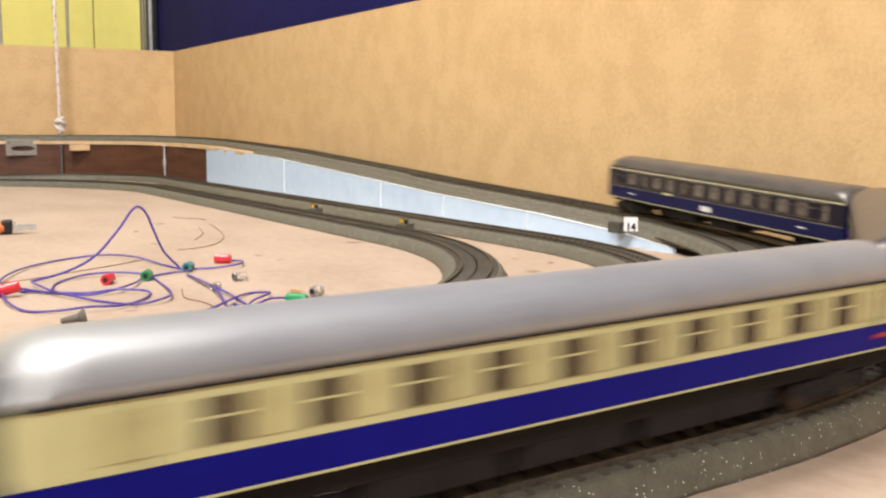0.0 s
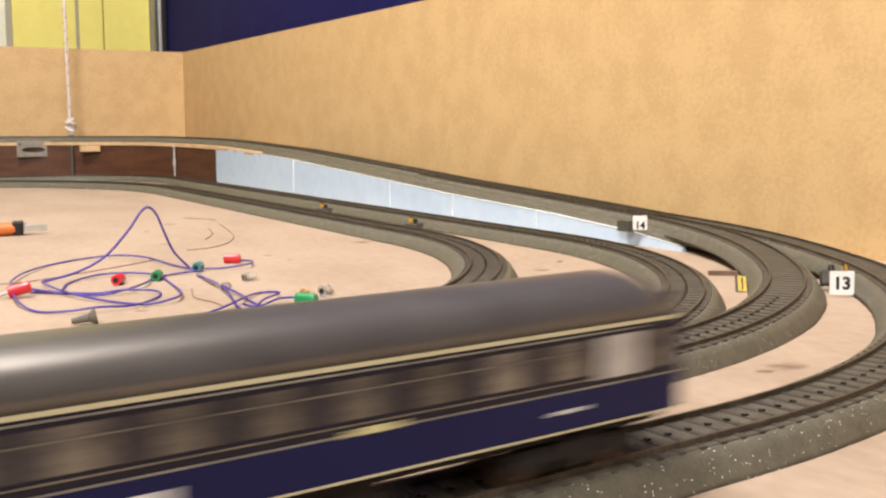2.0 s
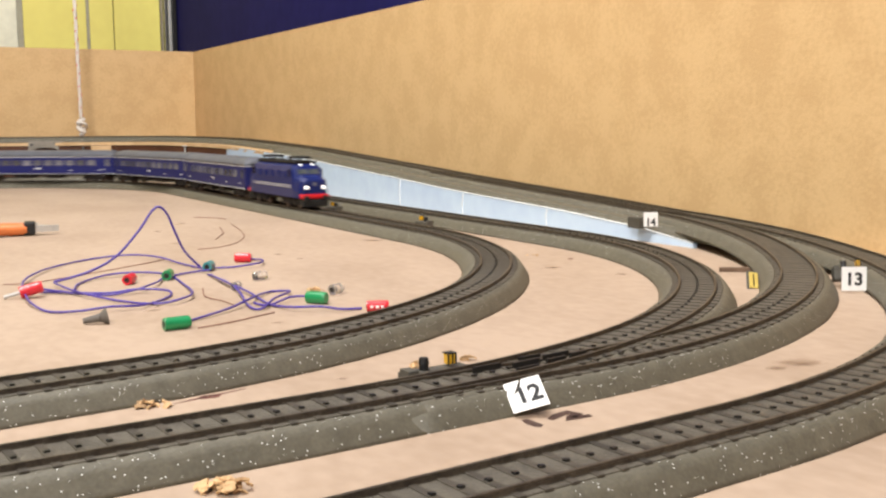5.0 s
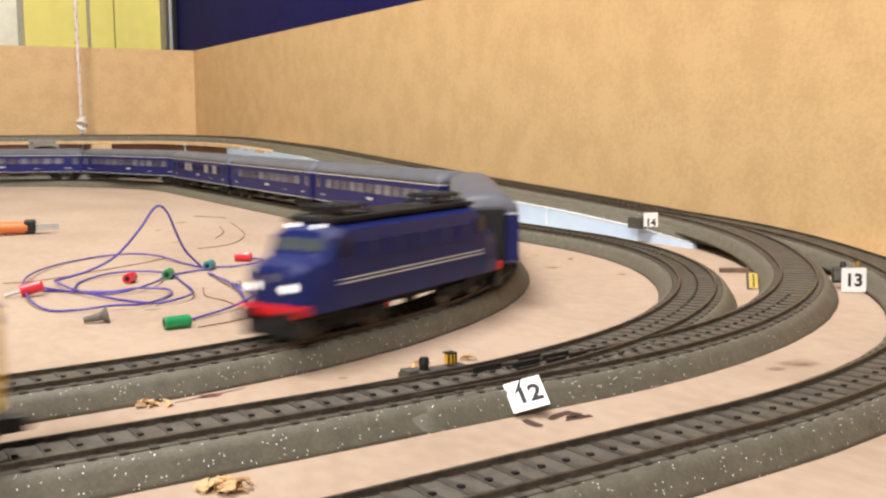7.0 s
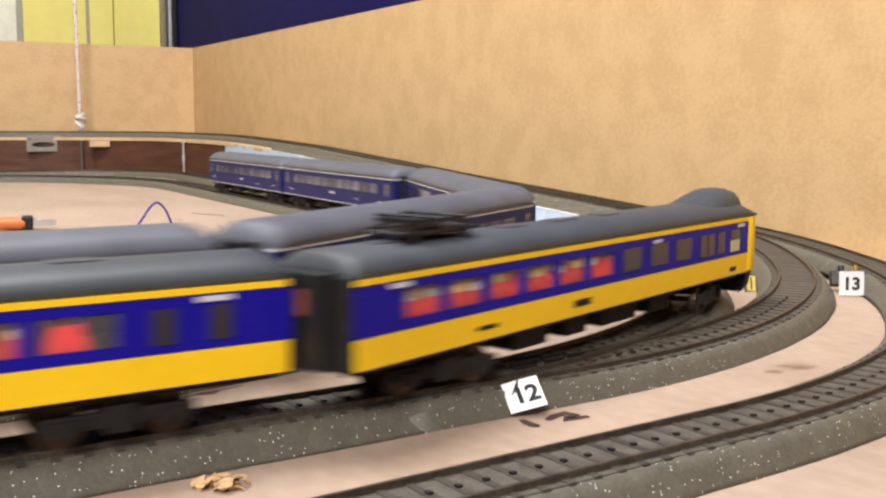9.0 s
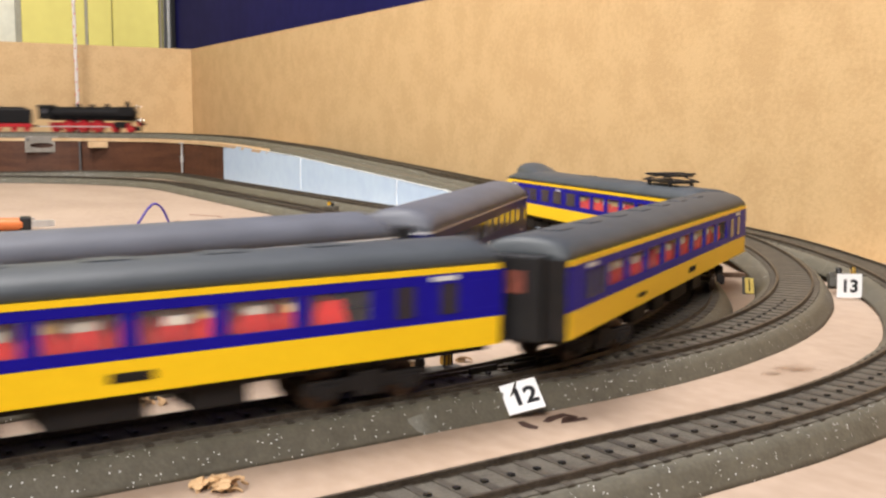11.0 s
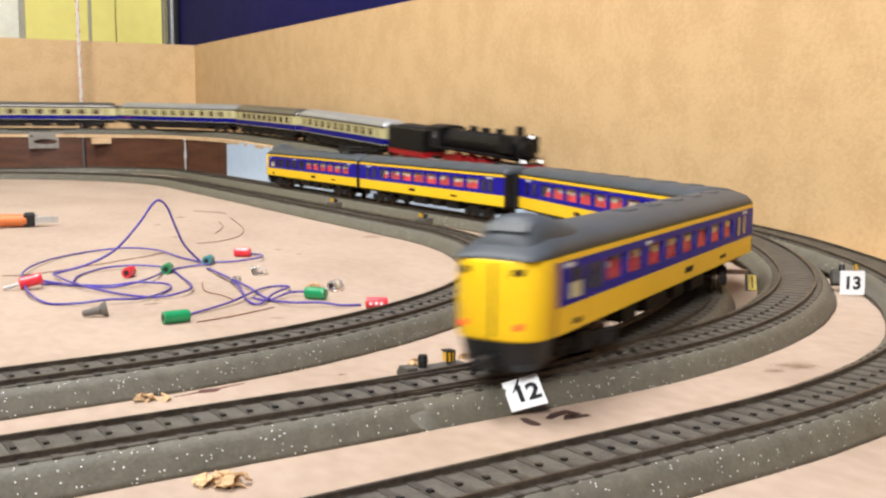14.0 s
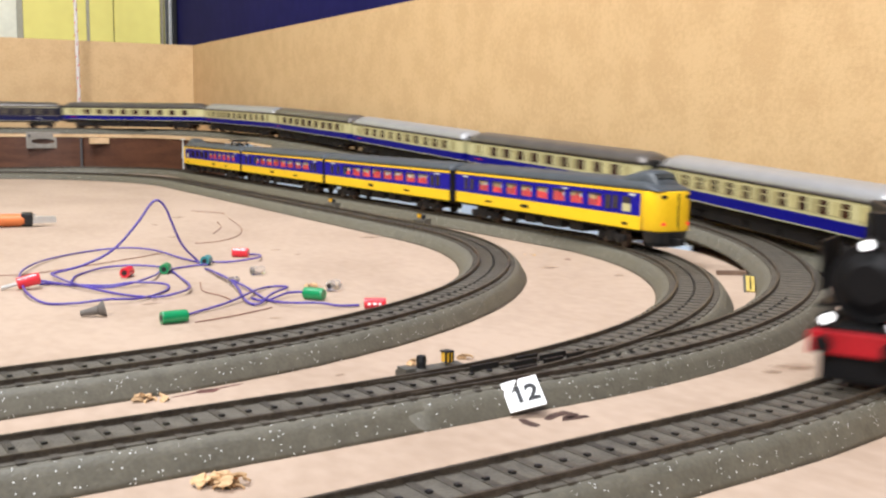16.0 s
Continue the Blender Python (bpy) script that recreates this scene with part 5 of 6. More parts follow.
def rope():
    """A hanging rope, knotted at the back edge of the deck."""
    root = empty("hanging_rope", nu_pose(0.363, 1.985, 0.068), "white rope with red flecks, knotted at the deck", "rope")
    bm = bmesh.new()
    for k in range(3):
        pts = []
        for i in range(80):
            z = 0.03 + i * 0.0193
            a = i * 0.9 + k * 2.094
            pts.append((0.0016 * math.cos(a) - 0.012 * (z / 1.5), 0.0016 * math.sin(a), z))
        cord(bm, pts, 0.0018, 6, 2)
    part("strand", bm, M_ROPE, root, "three twisted white strands", smooth=True)
    bm = bmesh.new()
    for i in range(40):
        z, a = 0.04 + i * 0.0075, i * 2.4
        box(bm, -0.0006, 0.0006, -0.0006, 0.0006, -0.002, 0.002, 0, pose(0.0031 * math.cos(a) - 0.012 * z / 1.5, 0.0031 * math.sin(a), z, 20, 30, 0))
    part("fleck", bm, M_PLUG_RED, root, "red flecks in the rope")
    bm = bmesh.new()
    for j, (z, r, tilt) in enumerate(((0.008, 0.0042, 0.5), (0.016, 0.0058, -0.9), (0.022, 0.0072, 0.7), (0.030, 0.0060, -0.6))):
        ring = [2 * math.pi * i / 10 for i in range(11)]
        cord(bm, [(r * math.cos(a) + 0.0012 * (-1) ** j, r * math.sin(a), z + tilt * r * math.cos(a + j)) for a in ring], 0.0027, 8, 2)
    cord(bm, [(0.002, 0, -0.002), (0.0, 0, 0.012), (-0.002, 0, 0.034)], 0.0034, 8, 3)
    part("knot", bm, M_ROPE, root, "lumpy tied knot", smooth=True)


rope()
bm = bmesh.new()
tube(bm, 0.0022, (0, 0, 0), (0, 0, 0.056), 8)
tagged(add("support_rod", bm, M_STEEL, m=nu_pose(0.340, 1.855, T0)), "thin grey rod between table and deck", "rod")

# ---------------- the lit yellow window wall behind the back board ----------------
yellow_front = empty("sliding_door", nu_pose(0, RU - 0.012, 0), "glossy yellow sliding door panels with thin grey rails", "door")
for n0, n1, m, lab in ((0.02, 0.311, M_CREAM_WALL, "pale cream panel"), (0.3235, 0.4495, M_YELLOW_WALL, "glossy yellow panel"),
                       (0.4565, 0.5055, M_YELLOW_WALL, "glossy yellow panel"), (0.508, 0.606, M_YELLOW_WALL, "glossy yellow panel"), (-1.6, 0.018, M_YELLOW_WALL, "glossy yellow panel")):
    part("door_panel", solid(n0, n1, 0.0, 0.010, -0.70, 0.95, 0.001), m, yellow_front, lab)
for n0, n1 in ((0.3115, 0.323), (0.450, 0.456)):
    part("rail", solid(n0, n1, 0.002, 0.011, -0.70, 0.95), M_GREY_TRIM, yellow_front, "narrow grey upright rail")
post = empty("door_post", nu_pose(0.617, RU - 0.03, 0), "grey and black upright post beside the yellow door", "post")
part("grey_face", solid(-0.010, -0.004, -0.02, 0.0, -0.72, 0.97, 0.001), M_STEEL, post, "grey metal strip")
part("pale_face", solid(-0.003, 0.003, -0.026, 0.0, -0.72, 0.97, 0.001), M_CHROME, post, "pale metal strip")
part("black_face", solid(0.004, 0.013, -0.03, 0.0, -0.72, 0.97, 0.001), M_BLACK, post, "black strip")


# ---------------- number cards ----------------
def lettering(text, size, material, parent, m, label, bold=0.022):
    cu = bpy.data.curves.new("number", "FONT")
    cu.body, cu.size, cu.align_x, cu.align_y, cu.extrude = text, size, "CENTER", "CENTER", 0.00008
    cu.offset = size * bold
    tmp = bpy.data.objects.new("number", cu)
    scene.collection.objects.link(tmp)
    me = bpy.data.meshes.new_from_object(tmp.evaluated_get(bpy.context.evaluated_depsgraph_get()))
    bpy.data.objects.remove(tmp)
    me.materials.append(material)
    ob = new("number", me)
    if parent:
        ob.parent = parent
    ob.matrix_basis = m
    return tagged(ob, label)


def card(text, m, label, size=0.0128, torn=False, low=0.04):
    """A small white card; its face looks along +z of its pose, its top along +y."""
    root = empty("number_card", m, label, "number card", "number cards")
    h = size / 2
    bm = bmesh.new()
    ring = [(-h, -h), (h, -h), (h, h), (0.0, h), (-0.26 * h, 0.34 * h), (-0.66 * h, 0.10 * h), (-0.10 * h, h), (-h, 0.95 * h)] if torn else [(-h, -h), (h, -h), (h * 0.99, h), (-h, h * 0.98)]
    loft(bm, [[(x, y, 0) for x, y in ring], [(x, y, 0.0003) for x, y in ring]])
    part("card", bm, M_WHITE, root, "small square of white card")
    lettering(text, size * 0.72, M_INK, root, pose(size * 0.06 * torn, -size * low, 0.0004), "black printed number " + text, 0.034)
    return root


def facing(at, top, right):
    """A pose at a point whose y runs along top and x about along right."""
    y = Vector(top).normalized()
    z = Vector(right).cross(y).normalized()
    x = y.cross(z)
    m = Matrix((x, y, z)).transposed().to_4x4()
    m.translation = at
    return m


# leaning on the side of the middle track
card("12", facing((0.0229, 0.3145, 0.0057), (-0.253, 0.769, 0.586), (0.964, 0.148, 0.222)), "white card printed 12 leaning on the track bed, corner torn", 0.0116, True)
card("13", facing((0.2080, 0.5360, 0.0072), (0.0, 0.06, 1.0), (1.0, -0.12, 0.0)), "white card printed 13 standing beside the outer track", 0.0124)
card("14", facing((0.1452, 0.7582, 0.0181), (0.0, 0.1, 1.0), (1.0, 0.05, 0.0)), "white card printed 14 standing at the ramp", 0.0104, False, 0.22)


# ---------------- switch motors and lanterns ----------------
def switch_motor(m, label, lantern=True, size=1.0, tall=0.0068):
    root = empty("switch_motor", m, label, "switch motor", "switch motors")
    part("housing", solid(-0.0125 * size, 0.0125 * size, -0.0035, 0.0035, 0, tall, 0.0008), M_MOTOR, root, "grey plastic motor housing")
    if not lantern:
        return root
    part("side_clip", solid(-0.0125 * size, -0.0085 * size, -0.0039, 0.0020, tall - 0.0012, tall + 0.0012, 0.0003), M_MOTOR, root, "grey clip")
    bm = bmesh.new()
    tube(bm, 0.0016, (-0.0042 * size, 0, tall), (-0.0042 * size, 0, tall + 0.0020), 12)
    tube(bm, 0.0019, (-0.0042 * size, 0, tall + 0.0020), (-0.0042 * size, 0, tall + 0.0042), 12, 0.0015)
    part("knob", bm, M_BLACK, root, "black knob")
    if lantern:
        lan = part("lantern", solid(0.0046 * size, 0.0078 * size, -0.0015, 0.0015, tall + 0.0008, tall + 0.0044, 0.0005), M_LANTERN, root, "yellow signal lantern")
        for x in (0.0044, 0.0061, 0.0074):
            part("bar", solid(x * size, x * size + 0.0005, -0.0018, -0.0014, tall + 0.0008, tall + 0.0043), M_BLACK, lan, "black bar on the lantern")
        part("cap", solid(0.0043 * size, 0.0080 * size, -0.0018, 0.0018, tall + 0.0043, tall + 0.0048, 0.0002), M_BLACK, lan, "black lantern cap")
    return root


ang = math.degrees(math.atan2(B_D[1], B_D[0]))
mx, my = on(B_P, B_D, -0.0165)
switch_motor(pose(mx - B_D[1] * 0.0235, my + B_D[0] * 0.0235, T0 + 0.0004, 0, 0, ang), "grey switch motor with yellow lantern beside the middle track")
switch_motor(facing((0.2140, 0.5560, 0.0030), (0.0, 0.35, 0.94), (1.0, -0.1, 0)) @ pose(0, 0, 0, -90), "grey switch motor with yellow lantern behind the card", size=0.72)
switch_motor(nu_pose(0.4165, 0.776, T0, 90), "grey switch motor with tiny yellow lantern between two tracks", size=0.8)
switch_motor(nu_pose(0.4165, 0.965, T0, 90), "grey switch motor with tiny yellow lantern between two far tracks", size=0.9)
switch_motor(nu_pose(0.506, 0.607, 0.0098, 90), "plain grey switch motor on the side of the ramp", False, 0.55, 0.0084)

# ---------------- wires and plugs ----------------
Z1 = T0 + 0.0008
wires = (
    ((-0.2288, 0.5491), (-0.2435, 0.5905), (-0.2506, 0.6439), (-0.2422, 0.6889), (-0.2207, 0.7024), (-0.1963, 0.6901), (-0.1723, 0.6632), (-0.1517, 0.6383)),
    ((-0.2257, 0.5447), (-0.2094, 0.5126), (-0.1934, 0.4941), (-0.1776, 0.4915), (-0.1645, 0.4964), (-0.1513, 0.5065), (-0.1468, 0.5370), (-0.1515, 0.5497), (-0.1682, 0.5504), (-0.1835, 0.5470), (-0.2200, 0.5529)),
    ((-0.2224, 0.5556), (-0.1982, 0.5460), (-0.1794, 0.5426), (-0.1682, 0.5504), (-0.1646, 0.5771), (-0.1669, 0.6066), (-0.1522, 0.6272), (-0.1446, 0.6214)),
    ((-0.2033, 0.5565), (-0.2103, 0.5840), (-0.2038, 0.6086), (-0.1876, 0.6150), (-0.1689, 0.6141), (-0.1513, 0.5812), (-0.1356, 0.5406), (-0.1359, 0.5207), (-0.1470, 0.5137), (-0.1689, 0.5222), (-0.1973, 0.5434), (-0.2233, 0.5800)),
    ((-0.1498, 0.6440), (-0.1357, 0.6456), (-0.1213, 0.6542), (-0.1226, 0.6728), (-0.1322, 0.6863)),
    ((-0.1449, 0.6159), (-0.1265, 0.5799), (-0.1120, 0.5436), (-0.0991, 0.5042), (-0.0915, 0.4968), (-0.0889, 0.5186), (-0.0847, 0.5423), (-0.0943, 0.5512), (-0.0990, 0.5389), (-0.1011, 0.5154), (-0.1070, 0.4940), (-0.1197, 0.4664)),
    ((-0.1421, 0.6106), (-0.1231, 0.5704), (-0.1066, 0.5434), (-0.0902, 0.5112), (-0.0777, 0.4962), (-0.0624, 0.4929), (-0.0526, 0.4931), (-0.0431, 0.4962)),
    ((-0.0730, 0.5257), (-0.0817, 0.5222), (-0.0895, 0.5075), (-0.0979, 0.5115)),
)
harness = empty("wire_bundle", pose(0, 0, 0), "tangle of violet insulated wire lying on the table", "wire")
for k, w in enumerate(wires):
    bm = bmesh.new()
    cord(bm, [(x, y, Z1 + 0.0009 * (1 + math.sin(i * 1.7 + k))) for i, (x, y) in enumerate(w)], 0.00060, 8, 8)
    part("wire", bm, M_WIRE, harness, smooth=True)
bm = bmesh.new()
cord(bm, [(-0.2272, 0.5900, Z1), (-0.2126, 0.6038, 0.0039), (-0.1993, 0.6153, 0.0115), (-0.1878, 0.6248, 0.026), (-0.1810, 0.6301, 0.0372),
          (-0.1772, 0.6333, 0.0396), (-0.1735, 0.6365, 0.035), (-0.1701, 0.6396, 0.0243), (-0.1653, 0.6438, 0.0109), (-0.1576, 0.6501, Z1)], 0.00075, 8, 8)
part("wire_loop", bm, M_WIRE, harness, "wire standing up in a high loop", smooth=True)
# loose brown wires; the fourth and sixth lines are shadows drawn as thin wire
thin = (((-0.2502, 1.0128), (-0.2203, 0.9963), (-0.2135, 0.9876)), ((-0.1993, 0.9428), (-0.1698, 0.8516), (-0.1625, 0.7947), (-0.1690, 0.7615), (-0.1824, 0.7466)),
        ((-0.2021, 0.9075), (-0.1891, 0.8632), (-0.1846, 0.8143)), ((-0.2541, 0.5843), (-0.2365, 0.5951), (-0.2040, 0.6589), (-0.1904, 0.6938)),
        ((-0.1363, 0.5665), (-0.1282, 0.5378), (-0.1159, 0.5237), (-0.1082, 0.5120)), ((-0.1118, 0.4529), (-0.0990, 0.4675), (-0.0843, 0.4910)))
for w in thin:
    bm = bmesh.new()
    cord(bm, [(x, y, T0 + 0.0004) for x, y in w], 0.00028, 6, 8)
    tagged(add("copper_wire", bm, M_THIN, smooth=True), "thin brown line on the table, loose wire and shadow lines alike", "wire", "loose wires")


def plug(x, y, turn, colour, label, length=0.0112, r=0.0030, pin=False, lift=0.0, tilt=0.0):
    """A small round connector lying on the table: sleeve, open dark end, and sometimes a bare pin."""
    root = empty("plug", pose(x, y, T0 + r + lift + length / 2 * math.sin(radians(abs(tilt))), 0, tilt, turn), label, "plug", "plugs")
    bm = bmesh.new()
    prof = [(-length / 2, r * 0.55), (-length / 2, r * 0.94), (-length / 2 + 0.0006, r), (length / 2 - 0.0012, r), (length / 2, r * 0.86), (length / 2, r * 0.35)]
    rings = [[(px, pr * math.cos(a), pr * math.sin(a)) for a in (2 * math.pi * k / 18 for k in range(18))] for px, pr in prof]
    loft(bm, rings)
    part("sleeve", bm, colour, root, smooth=False)
    bm = bmesh.new()
    tube(bm, r * 0.5, (-length / 2 - 0.0002, 0, 0), (-length / 2 + 0.002, 0, 0), 12)
    part("socket", bm, M_BLACK if not pin else M_CHROME, root, "dark opening")
    bm = bmesh.new()
    tube(bm, r * 0.16, (0, r * 0.9, r * 0.15), (0, r * 1.02, r * 0.15), 8)
    part("set_screw", bm, M_CHROME, root, "tiny set screw")
    if pin:
        bm = bmesh.new()
        tube(bm, 0.0010, (-length / 2 - 0.008, 0, 0), (-length / 2, 0, 0), 10)
        part("pin", bm, M_CHROME, root, "bare metal pin")


plug(-0.1358, 0.6766, -4, M_PLUG_RED, "red plug lying on the table at a wire's end", 0.0105)
plug(-0.1207, 0.4520, 34, M_PLUG_GREEN, "green plug lying on the table at a wire's end", 0.0118, 0.0029)
plug(-0.1822, 0.5857, 88, M_PLUG_RED, "red plug seen from its end among the wires", 0.010)
plug(-0.1648, 0.6015, 95, M_PLUG_GREEN, "green plug seen from its end among the wires", 0.010)
plug(-0.1493, 0.6381, 88, M_TEAL, "teal plug seen from its end among the wires", 0.010)
plug(-0.2199, 0.5400, 24, M_PLUG_RED, "red plug with bare pin on the table", 0.0116, 0.0031, True, 0.0, -14)
plug(-0.1106, 0.5982, 30, M_CLEAR, "clear plastic plug on the table", 0.008, 0.0026)
plug(-0.1172, 0.5636, 70, M_CLEAR, "small clear plastic plug among the wires", 0.006, 0.0022)
plug(-0.0606, 0.5442, 60, M_CLEAR, "clear plastic plug near the inner track", 0.008, 0.0030)
plug(-0.0672, 0.5161, -22, M_PLUG_GREEN, "dark green plug at a wire's end near the inner track", 0.0108, 0.0031)
plug(-0.0352, 0.4935, 4, M_PLUG_RED, "red and white plug half hidden behind the inner track", 0.0105, 0.0026)
for px, w in ((-0.0378, 0.0014), (-0.0352, 0.0016), (-0.0328, 0.0012)):
    tagged(add("paper_label", solid(-w / 2, w / 2, -0.0002, 0.0002, -0.0006, 0.0006), M_WHITE, m=pose(px, 0.4908, T0 + 0.0026)), "scrap of white label on the red plug", "label")

# ---------------- tools, crumbs and marks on the table ----------------
pliers = empty("pliers", pose(-0.350, 0.856, T0, 0, 0, 20), "small pliers with orange and black grips lying on the table", "pliers")
for sy in (-1, 1):
    bm = bmesh.new()
    cord(bm, [(-0.090, sy * 0.016, 0.005), (-0.050, sy * 0.012, 0.0055), (-0.012, sy * 0.0055, 0.0055), (0.0, sy * 0.0035, 0.0055)], 0.0048, 10, 5)
    part("grip", bm, M_ORANGE, pliers, "orange rubber grip", smooth=True)
    bm = bmesh.new()
    loft(bm, [[(x, y0, z) for y0, z in ((sy * a, 0.003), (sy * b, 0.003), (sy * b, 0.008), (sy * a, 0.008))]
              for x, a, b in ((0.006, 0.0003, 0.0060), (0.012, 0.0006, 0.0048), (0.018, 0.0008, 0.0028), (0.025, 0.0006, 0.0013))])
    part("jaw", bm, M_CHROME, pliers, "pointed steel jaw")
part("collar", solid(-0.002, 0.007, -0.0075, 0.0075, 0.001, 0.0115, 0.0015), M_BLACK, pliers, "black collar")
bm = bmesh.new()
tube(bm, 0.0022, (0.0075, 0, 0.009), (0.0075, 0, 0.0100), 12)
part("rivet", bm, M_CHROME, pliers, "steel rivet")

cone = empty("screw_plug", pose(-0.1605, 0.4655, T0 + 0.0030, 0, 0, 15), "grey plastic wall plug with flared end on the table", "wall plug")
bm = bmesh.new()
tube(bm, 0.0013, (-0.0060, 0, -0.0013), (0.0015, 0, 0), 12, 0.0020)
part("stem", bm, M_GREYP, cone, "grey ribbed stem")
bm = bmesh.new()
tube(bm, 0.0020, (0.0015, 0, 0), (0.0046, 0.0005, 0.0006), 14, 0.0040)
part("flare", bm, M_GREYP, cone, "flared grey end")


def crumbs(x, y, spread, count, size, seed, label):
    """A little heap of curled wood crumbs."""
    rnd = random.Random(seed)
    root = empty("shaving_heap", pose(x, y, T0), label, "wood shavings", "wood shavings")
    for k in range(count):
        a, d = rnd.uniform(0, 6.28), spread * math.sqrt(rnd.random())
        px, py, r = d * math.cos(a) * 1.5, d * math.sin(a) * 0.7, size * rnd.uniform(0.6, 1.3)
        bm = bmesh.new()
        curl, rings = rnd.uniform(0.6, 2.6), []
        for i in range(7):
            w = curl * (i / 6 - 0.5)
            b = r * (0.16 + 0.30 * math.sin(math.pi * (i + 0.6) / 7.2)) * rnd.uniform(0.7, 1.25)
            cx, cz = r * 1.1 * math.sin(w), r * 0.8 * math.cos(w)
            rings.append([(cx, -b, cz), (cx, b, cz + r * rnd.uniform(-0.12, 0.12)), (cx * 0.86, b * 0.9, cz - r * 0.16), (cx * 0.86, -b * 0.9, cz - r * 0.16)])
        loft(bm, rings)
        part("shaving", bm, M_SHAVING, root, m=pose(px, py, -0.15 * r + r * 0.6 * rnd.random() * (1 - d / spread), rnd.uniform(-40, 40), rnd.uniform(-30, 30), rnd.uniform(0, 360)))


crumbs(-0.0562, 0.2475, 0.0052, 30, 0.0030, 3, "crumbs of pale wood beside the outer track")
crumbs(-0.0958, 0.3250, 0.0036, 16, 0.0022, 5, "crumbs of pale wood between two tracks")
crumbs(0.0052, 0.3870, 0.0016, 8, 0.0020, 8, "tuft of wood fibres behind the switch motor")
crumbs(-0.0125, 0.3760, 0.0022, 10, 0.0022, 9, "wood crumbs behind the switch motor")
crumbs(-0.0720, 0.5560, 0.0034, 12, 0.0022, 12, "wood crumbs beside the green plug")
crumbs(0.0550, 0.6990, 0.0028, 6, 0.0014, 14, "dark wood crumbs on the table")


def mark(x, y, l, w, turn, label, material=M_MARKER, seed=0):
    """A flat stroke or stain on the table, with a ragged outline."""
    bm = bmesh.new()
    ring = []
    for k in range(28):
        a = 2 * math.pi * k / 28
        f = 1 + 0.28 * noise.noise(Vector((math.cos(a) * 2 + seed, math.sin(a) * 2, seed * 3.1)))
        ring.append((l / 2 * math.cos(a) * f, w / 2 * math.sin(a) * f))
    loft(bm, [[(px, py, 0.0) for px, py in ring], [(px, py, 0.00012) for px, py in ring]])
    ob = add("table_mark", bm, material, m=pose(x, y, T0 + 0.00005, 0, 0, turn))
    return tagged(ob, label, "stain", "marks on the table")


mark(-0.0796, 0.3380, 0.028, 0.0011, 44, "thin brown marker stroke on the table", M_RUST, 1)
mark(-0.0800, 0.3368, 0.008, 0.0042, 30, "smudged red-brown marker blot on the table", M_RUST, 2)
mark(0.1285, 0.3800, 0.020, 0.013, 15, "faint round brown stain on the table", M_STAIN, 3)
mark(0.0782, 0.681, 0.004, 0.005, 0, "small dark spot on the table", M_RUST, 5)
mark(0.0052, 0.4700, 0.003, 0.003, 0, "small dark spot on the table", M_RUST, 6)
mark(-0.1450, 0.5000, 0.010, 0.004, 30, "faint brown stain on the table", M_STAIN, 7)
mark(-0.060, 0.800, 0.018, 0.010, 10, "faint brown stain on the table", M_STAIN, 9)
rnd = random.Random(21)
for k in range(12):
    x, y = rnd.uniform(-0.26, 0.05), rnd.uniform(0.43, 0.95)
    if to_nu(x, y)[0] < 0.31 and (x + 0.139) * -0.6 + (y - 0.32) * 0.8 > 0.05:
        mark(x, y, rnd.uniform(0.004, 0.016) * y, rnd.uniform(0.004, 0.010) * y, rnd.uniform(0, 90), "faint brown stain on the table", M_STAIN, 20 + k)
for x, y, l, w in ((0.118, 0.372, 0.010, 0.006), (-0.0385, 0.3605, 0.004, 0.003), (0.062, 0.640, 0.012, 0.008), (0.100, 0.610, 0.007, 0.006), (0.074, 0.352, 0.006, 0.004)):
    mark(x, y, l, w, 25, "small brown stain on the table", M_STAIN, x * 100)


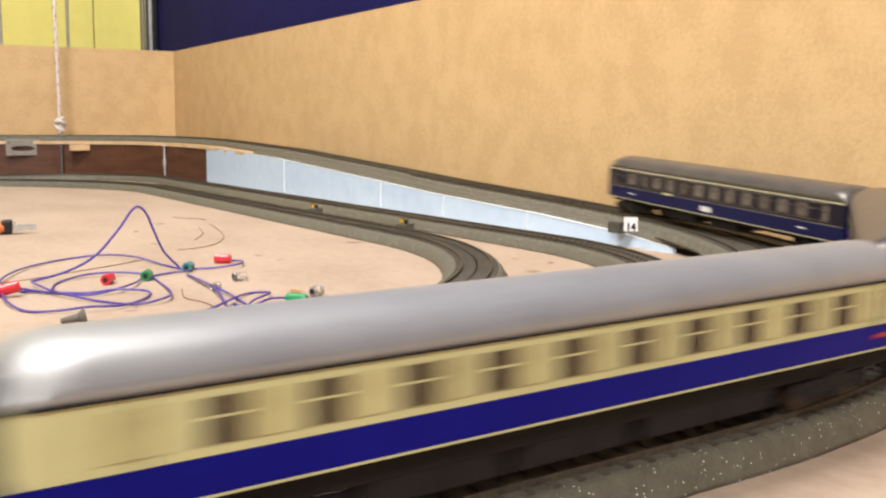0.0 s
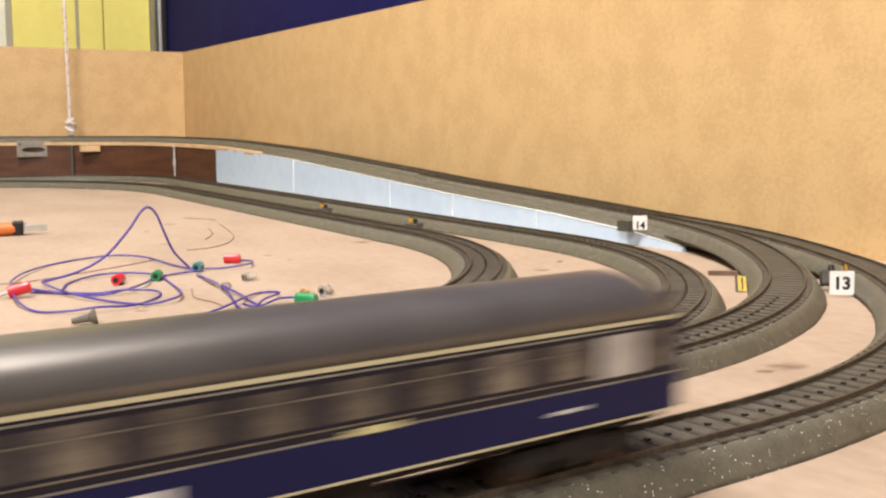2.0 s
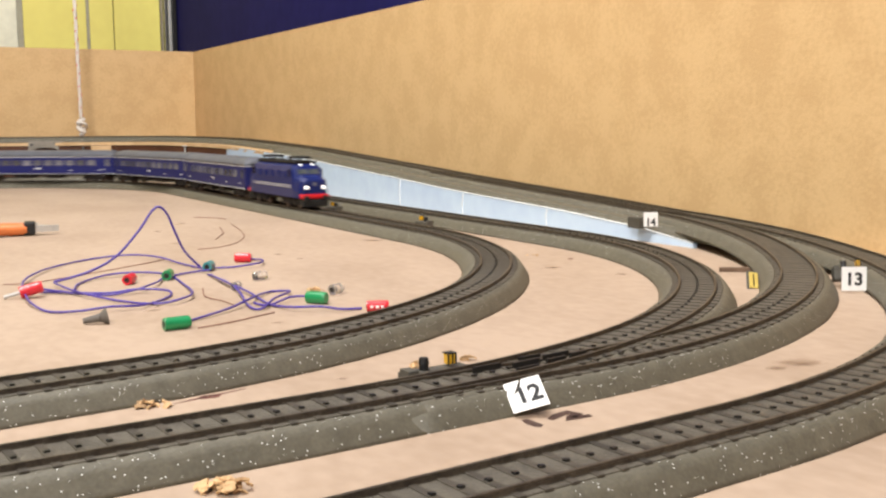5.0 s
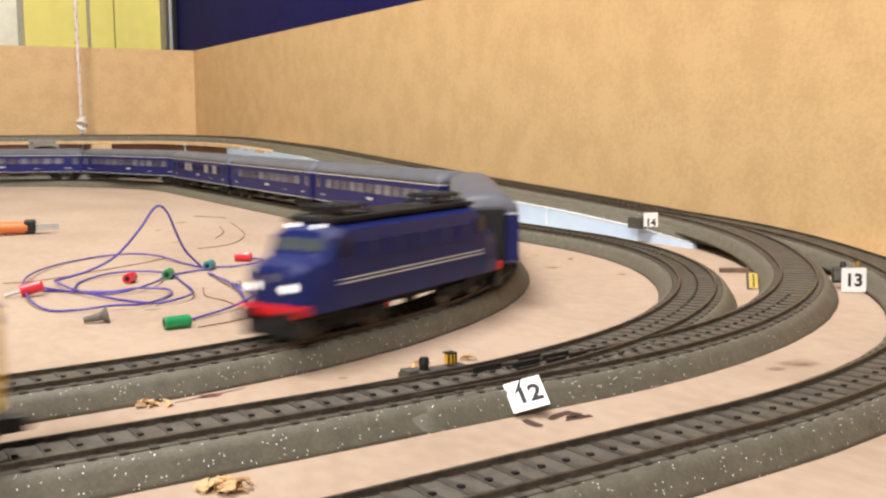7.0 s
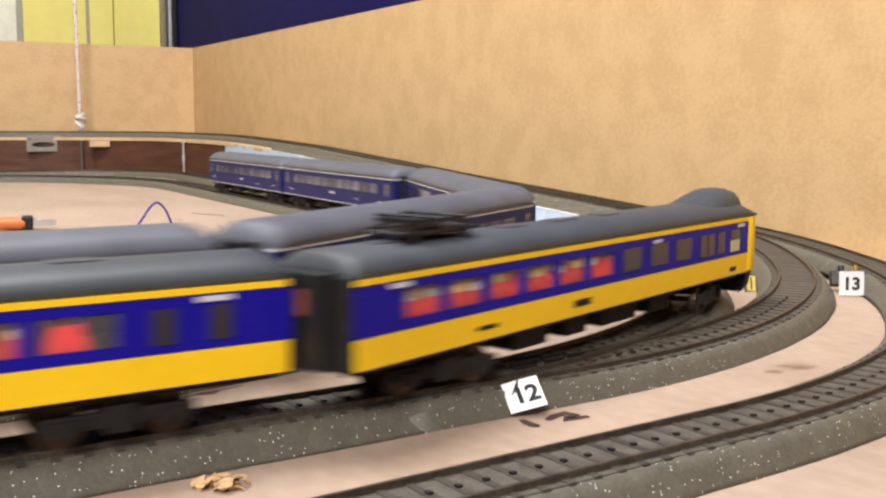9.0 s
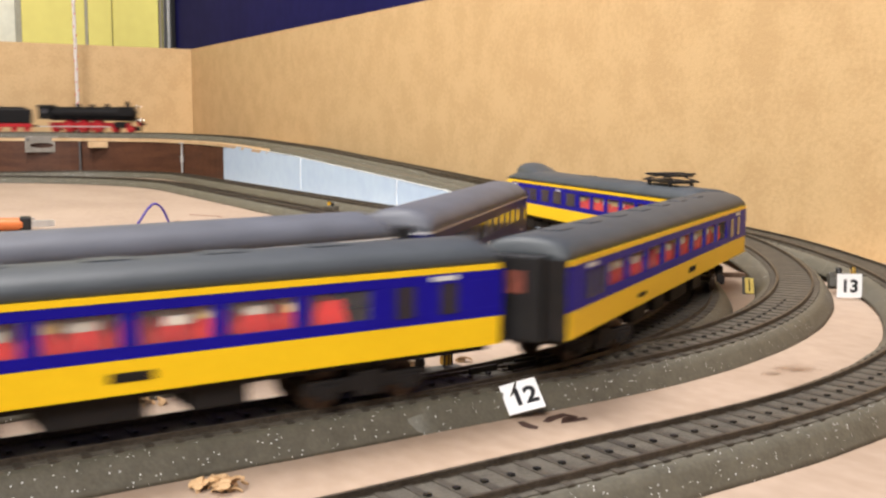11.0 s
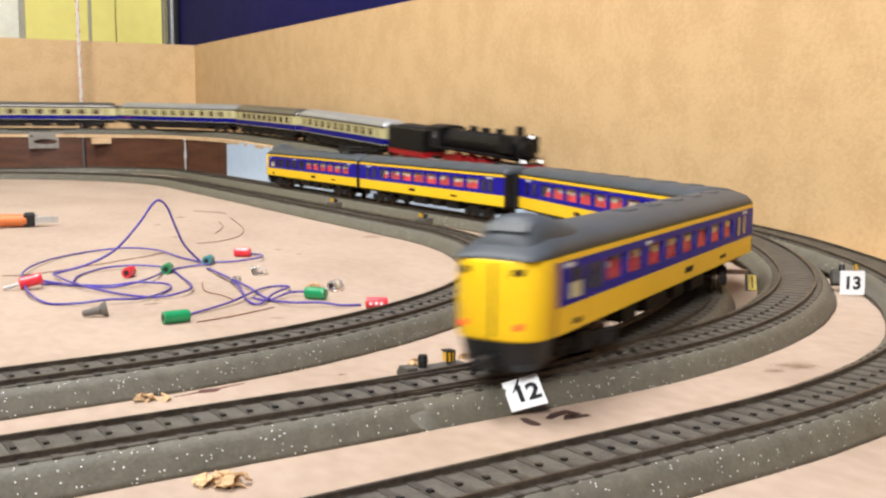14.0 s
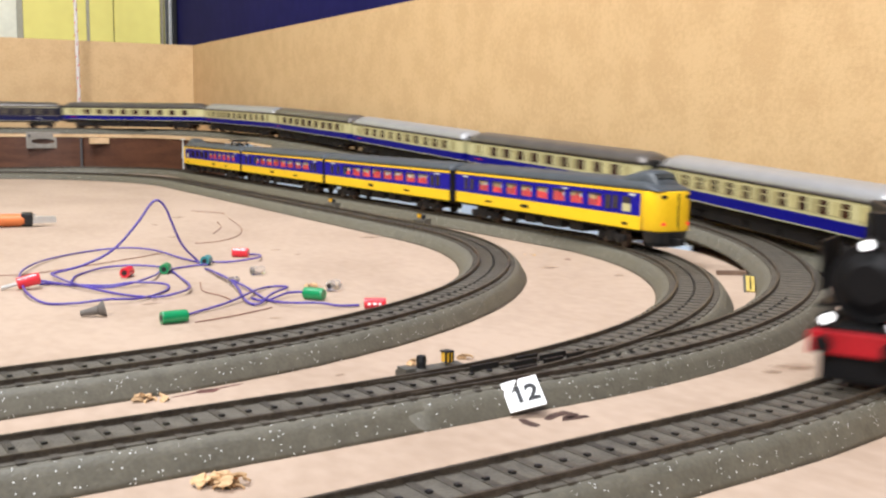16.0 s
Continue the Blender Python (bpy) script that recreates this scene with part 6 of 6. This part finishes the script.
def ribbon(name, pts, width, parent, label):
    """A flat pen stroke through points on the table."""
    bm = bmesh.new()
    rings = []
    for i, p in enumerate(pts):
        d = (Vector(pts[min(i + 1, len(pts) - 1)]) - Vector(pts[max(i - 1, 0)])).normalized()
        w = width * (0.6 if i in (0, len(pts) - 1) else 1.0) / 2
        l = Vector((-d.y, d.x)) * w
        a, b = Vector(p) + l, Vector(p) - l
        rings.append([(a.x, a.y, 0), (b.x, b.y, 0), (b.x, b.y, 0.0001), (a.x, a.y, 0.0001)])
    loft(bm, rings)
    return part(name, bm, M_MARKER, parent, label)


hand_mark = empty("marker_number", pose(0, 0, T0 + 0.0001), "handwritten number 12 in dark marker on the table", "writing")
ribbon("stroke", [(0.0219, 0.3076), (0.0235, 0.3040), (0.0253, 0.3016), (0.0266, 0.3008)], 0.0034, hand_mark, "dark pen stroke of the 1")
ribbon("stroke", [(0.0297, 0.3074), (0.0321, 0.3119), (0.0362, 0.3156), (0.0386, 0.3136), (0.0362, 0.3100), (0.0346, 0.3078), (0.0378, 0.3096), (0.0426, 0.3118)], 0.0034, hand_mark, "dark curved pen stroke of the 2")

# stick and brass block between the two right-hand tracks
M_STICK = mat("brown_stick", (0.20, 0.13, 0.085), (0.12, 0.075, 0.05), 200, 0.6)
stick = add("wood_stick", solid(-0.0105, 0.0105, -0.0014, 0.0014, -0.0014, 0.0014, 0.0004), M_STICK, m=pose(0.1700, 0.6165, T0 + 0.0014, 0, 0, -4))
tagged(stick, "short brown wooden stick under the raised track", "stick")
block = empty("terminal_block", facing((0.1618, 0.5560, 0.0036), (0.10, 0.60, 0.72), (1.0, 0.05, 0.0)), "small brass and white terminal block leaning on the track bed", "terminal block")
part("base", solid(-0.0032, 0.0032, -0.0058, 0.0058, -0.0014, 0.0, 0.0003), M_MOTOR, block, "dark base")
part("strip", solid(-0.0022, 0.0024, -0.0050, 0.0046, 0.0, 0.0009, 0.0002), M_BRASS, block, "yellow strip")
part("groove", solid(-0.0003, 0.0004, -0.0040, 0.0036, 0.0009, 0.0011), M_UNDER, block, "dark groove")

motions()
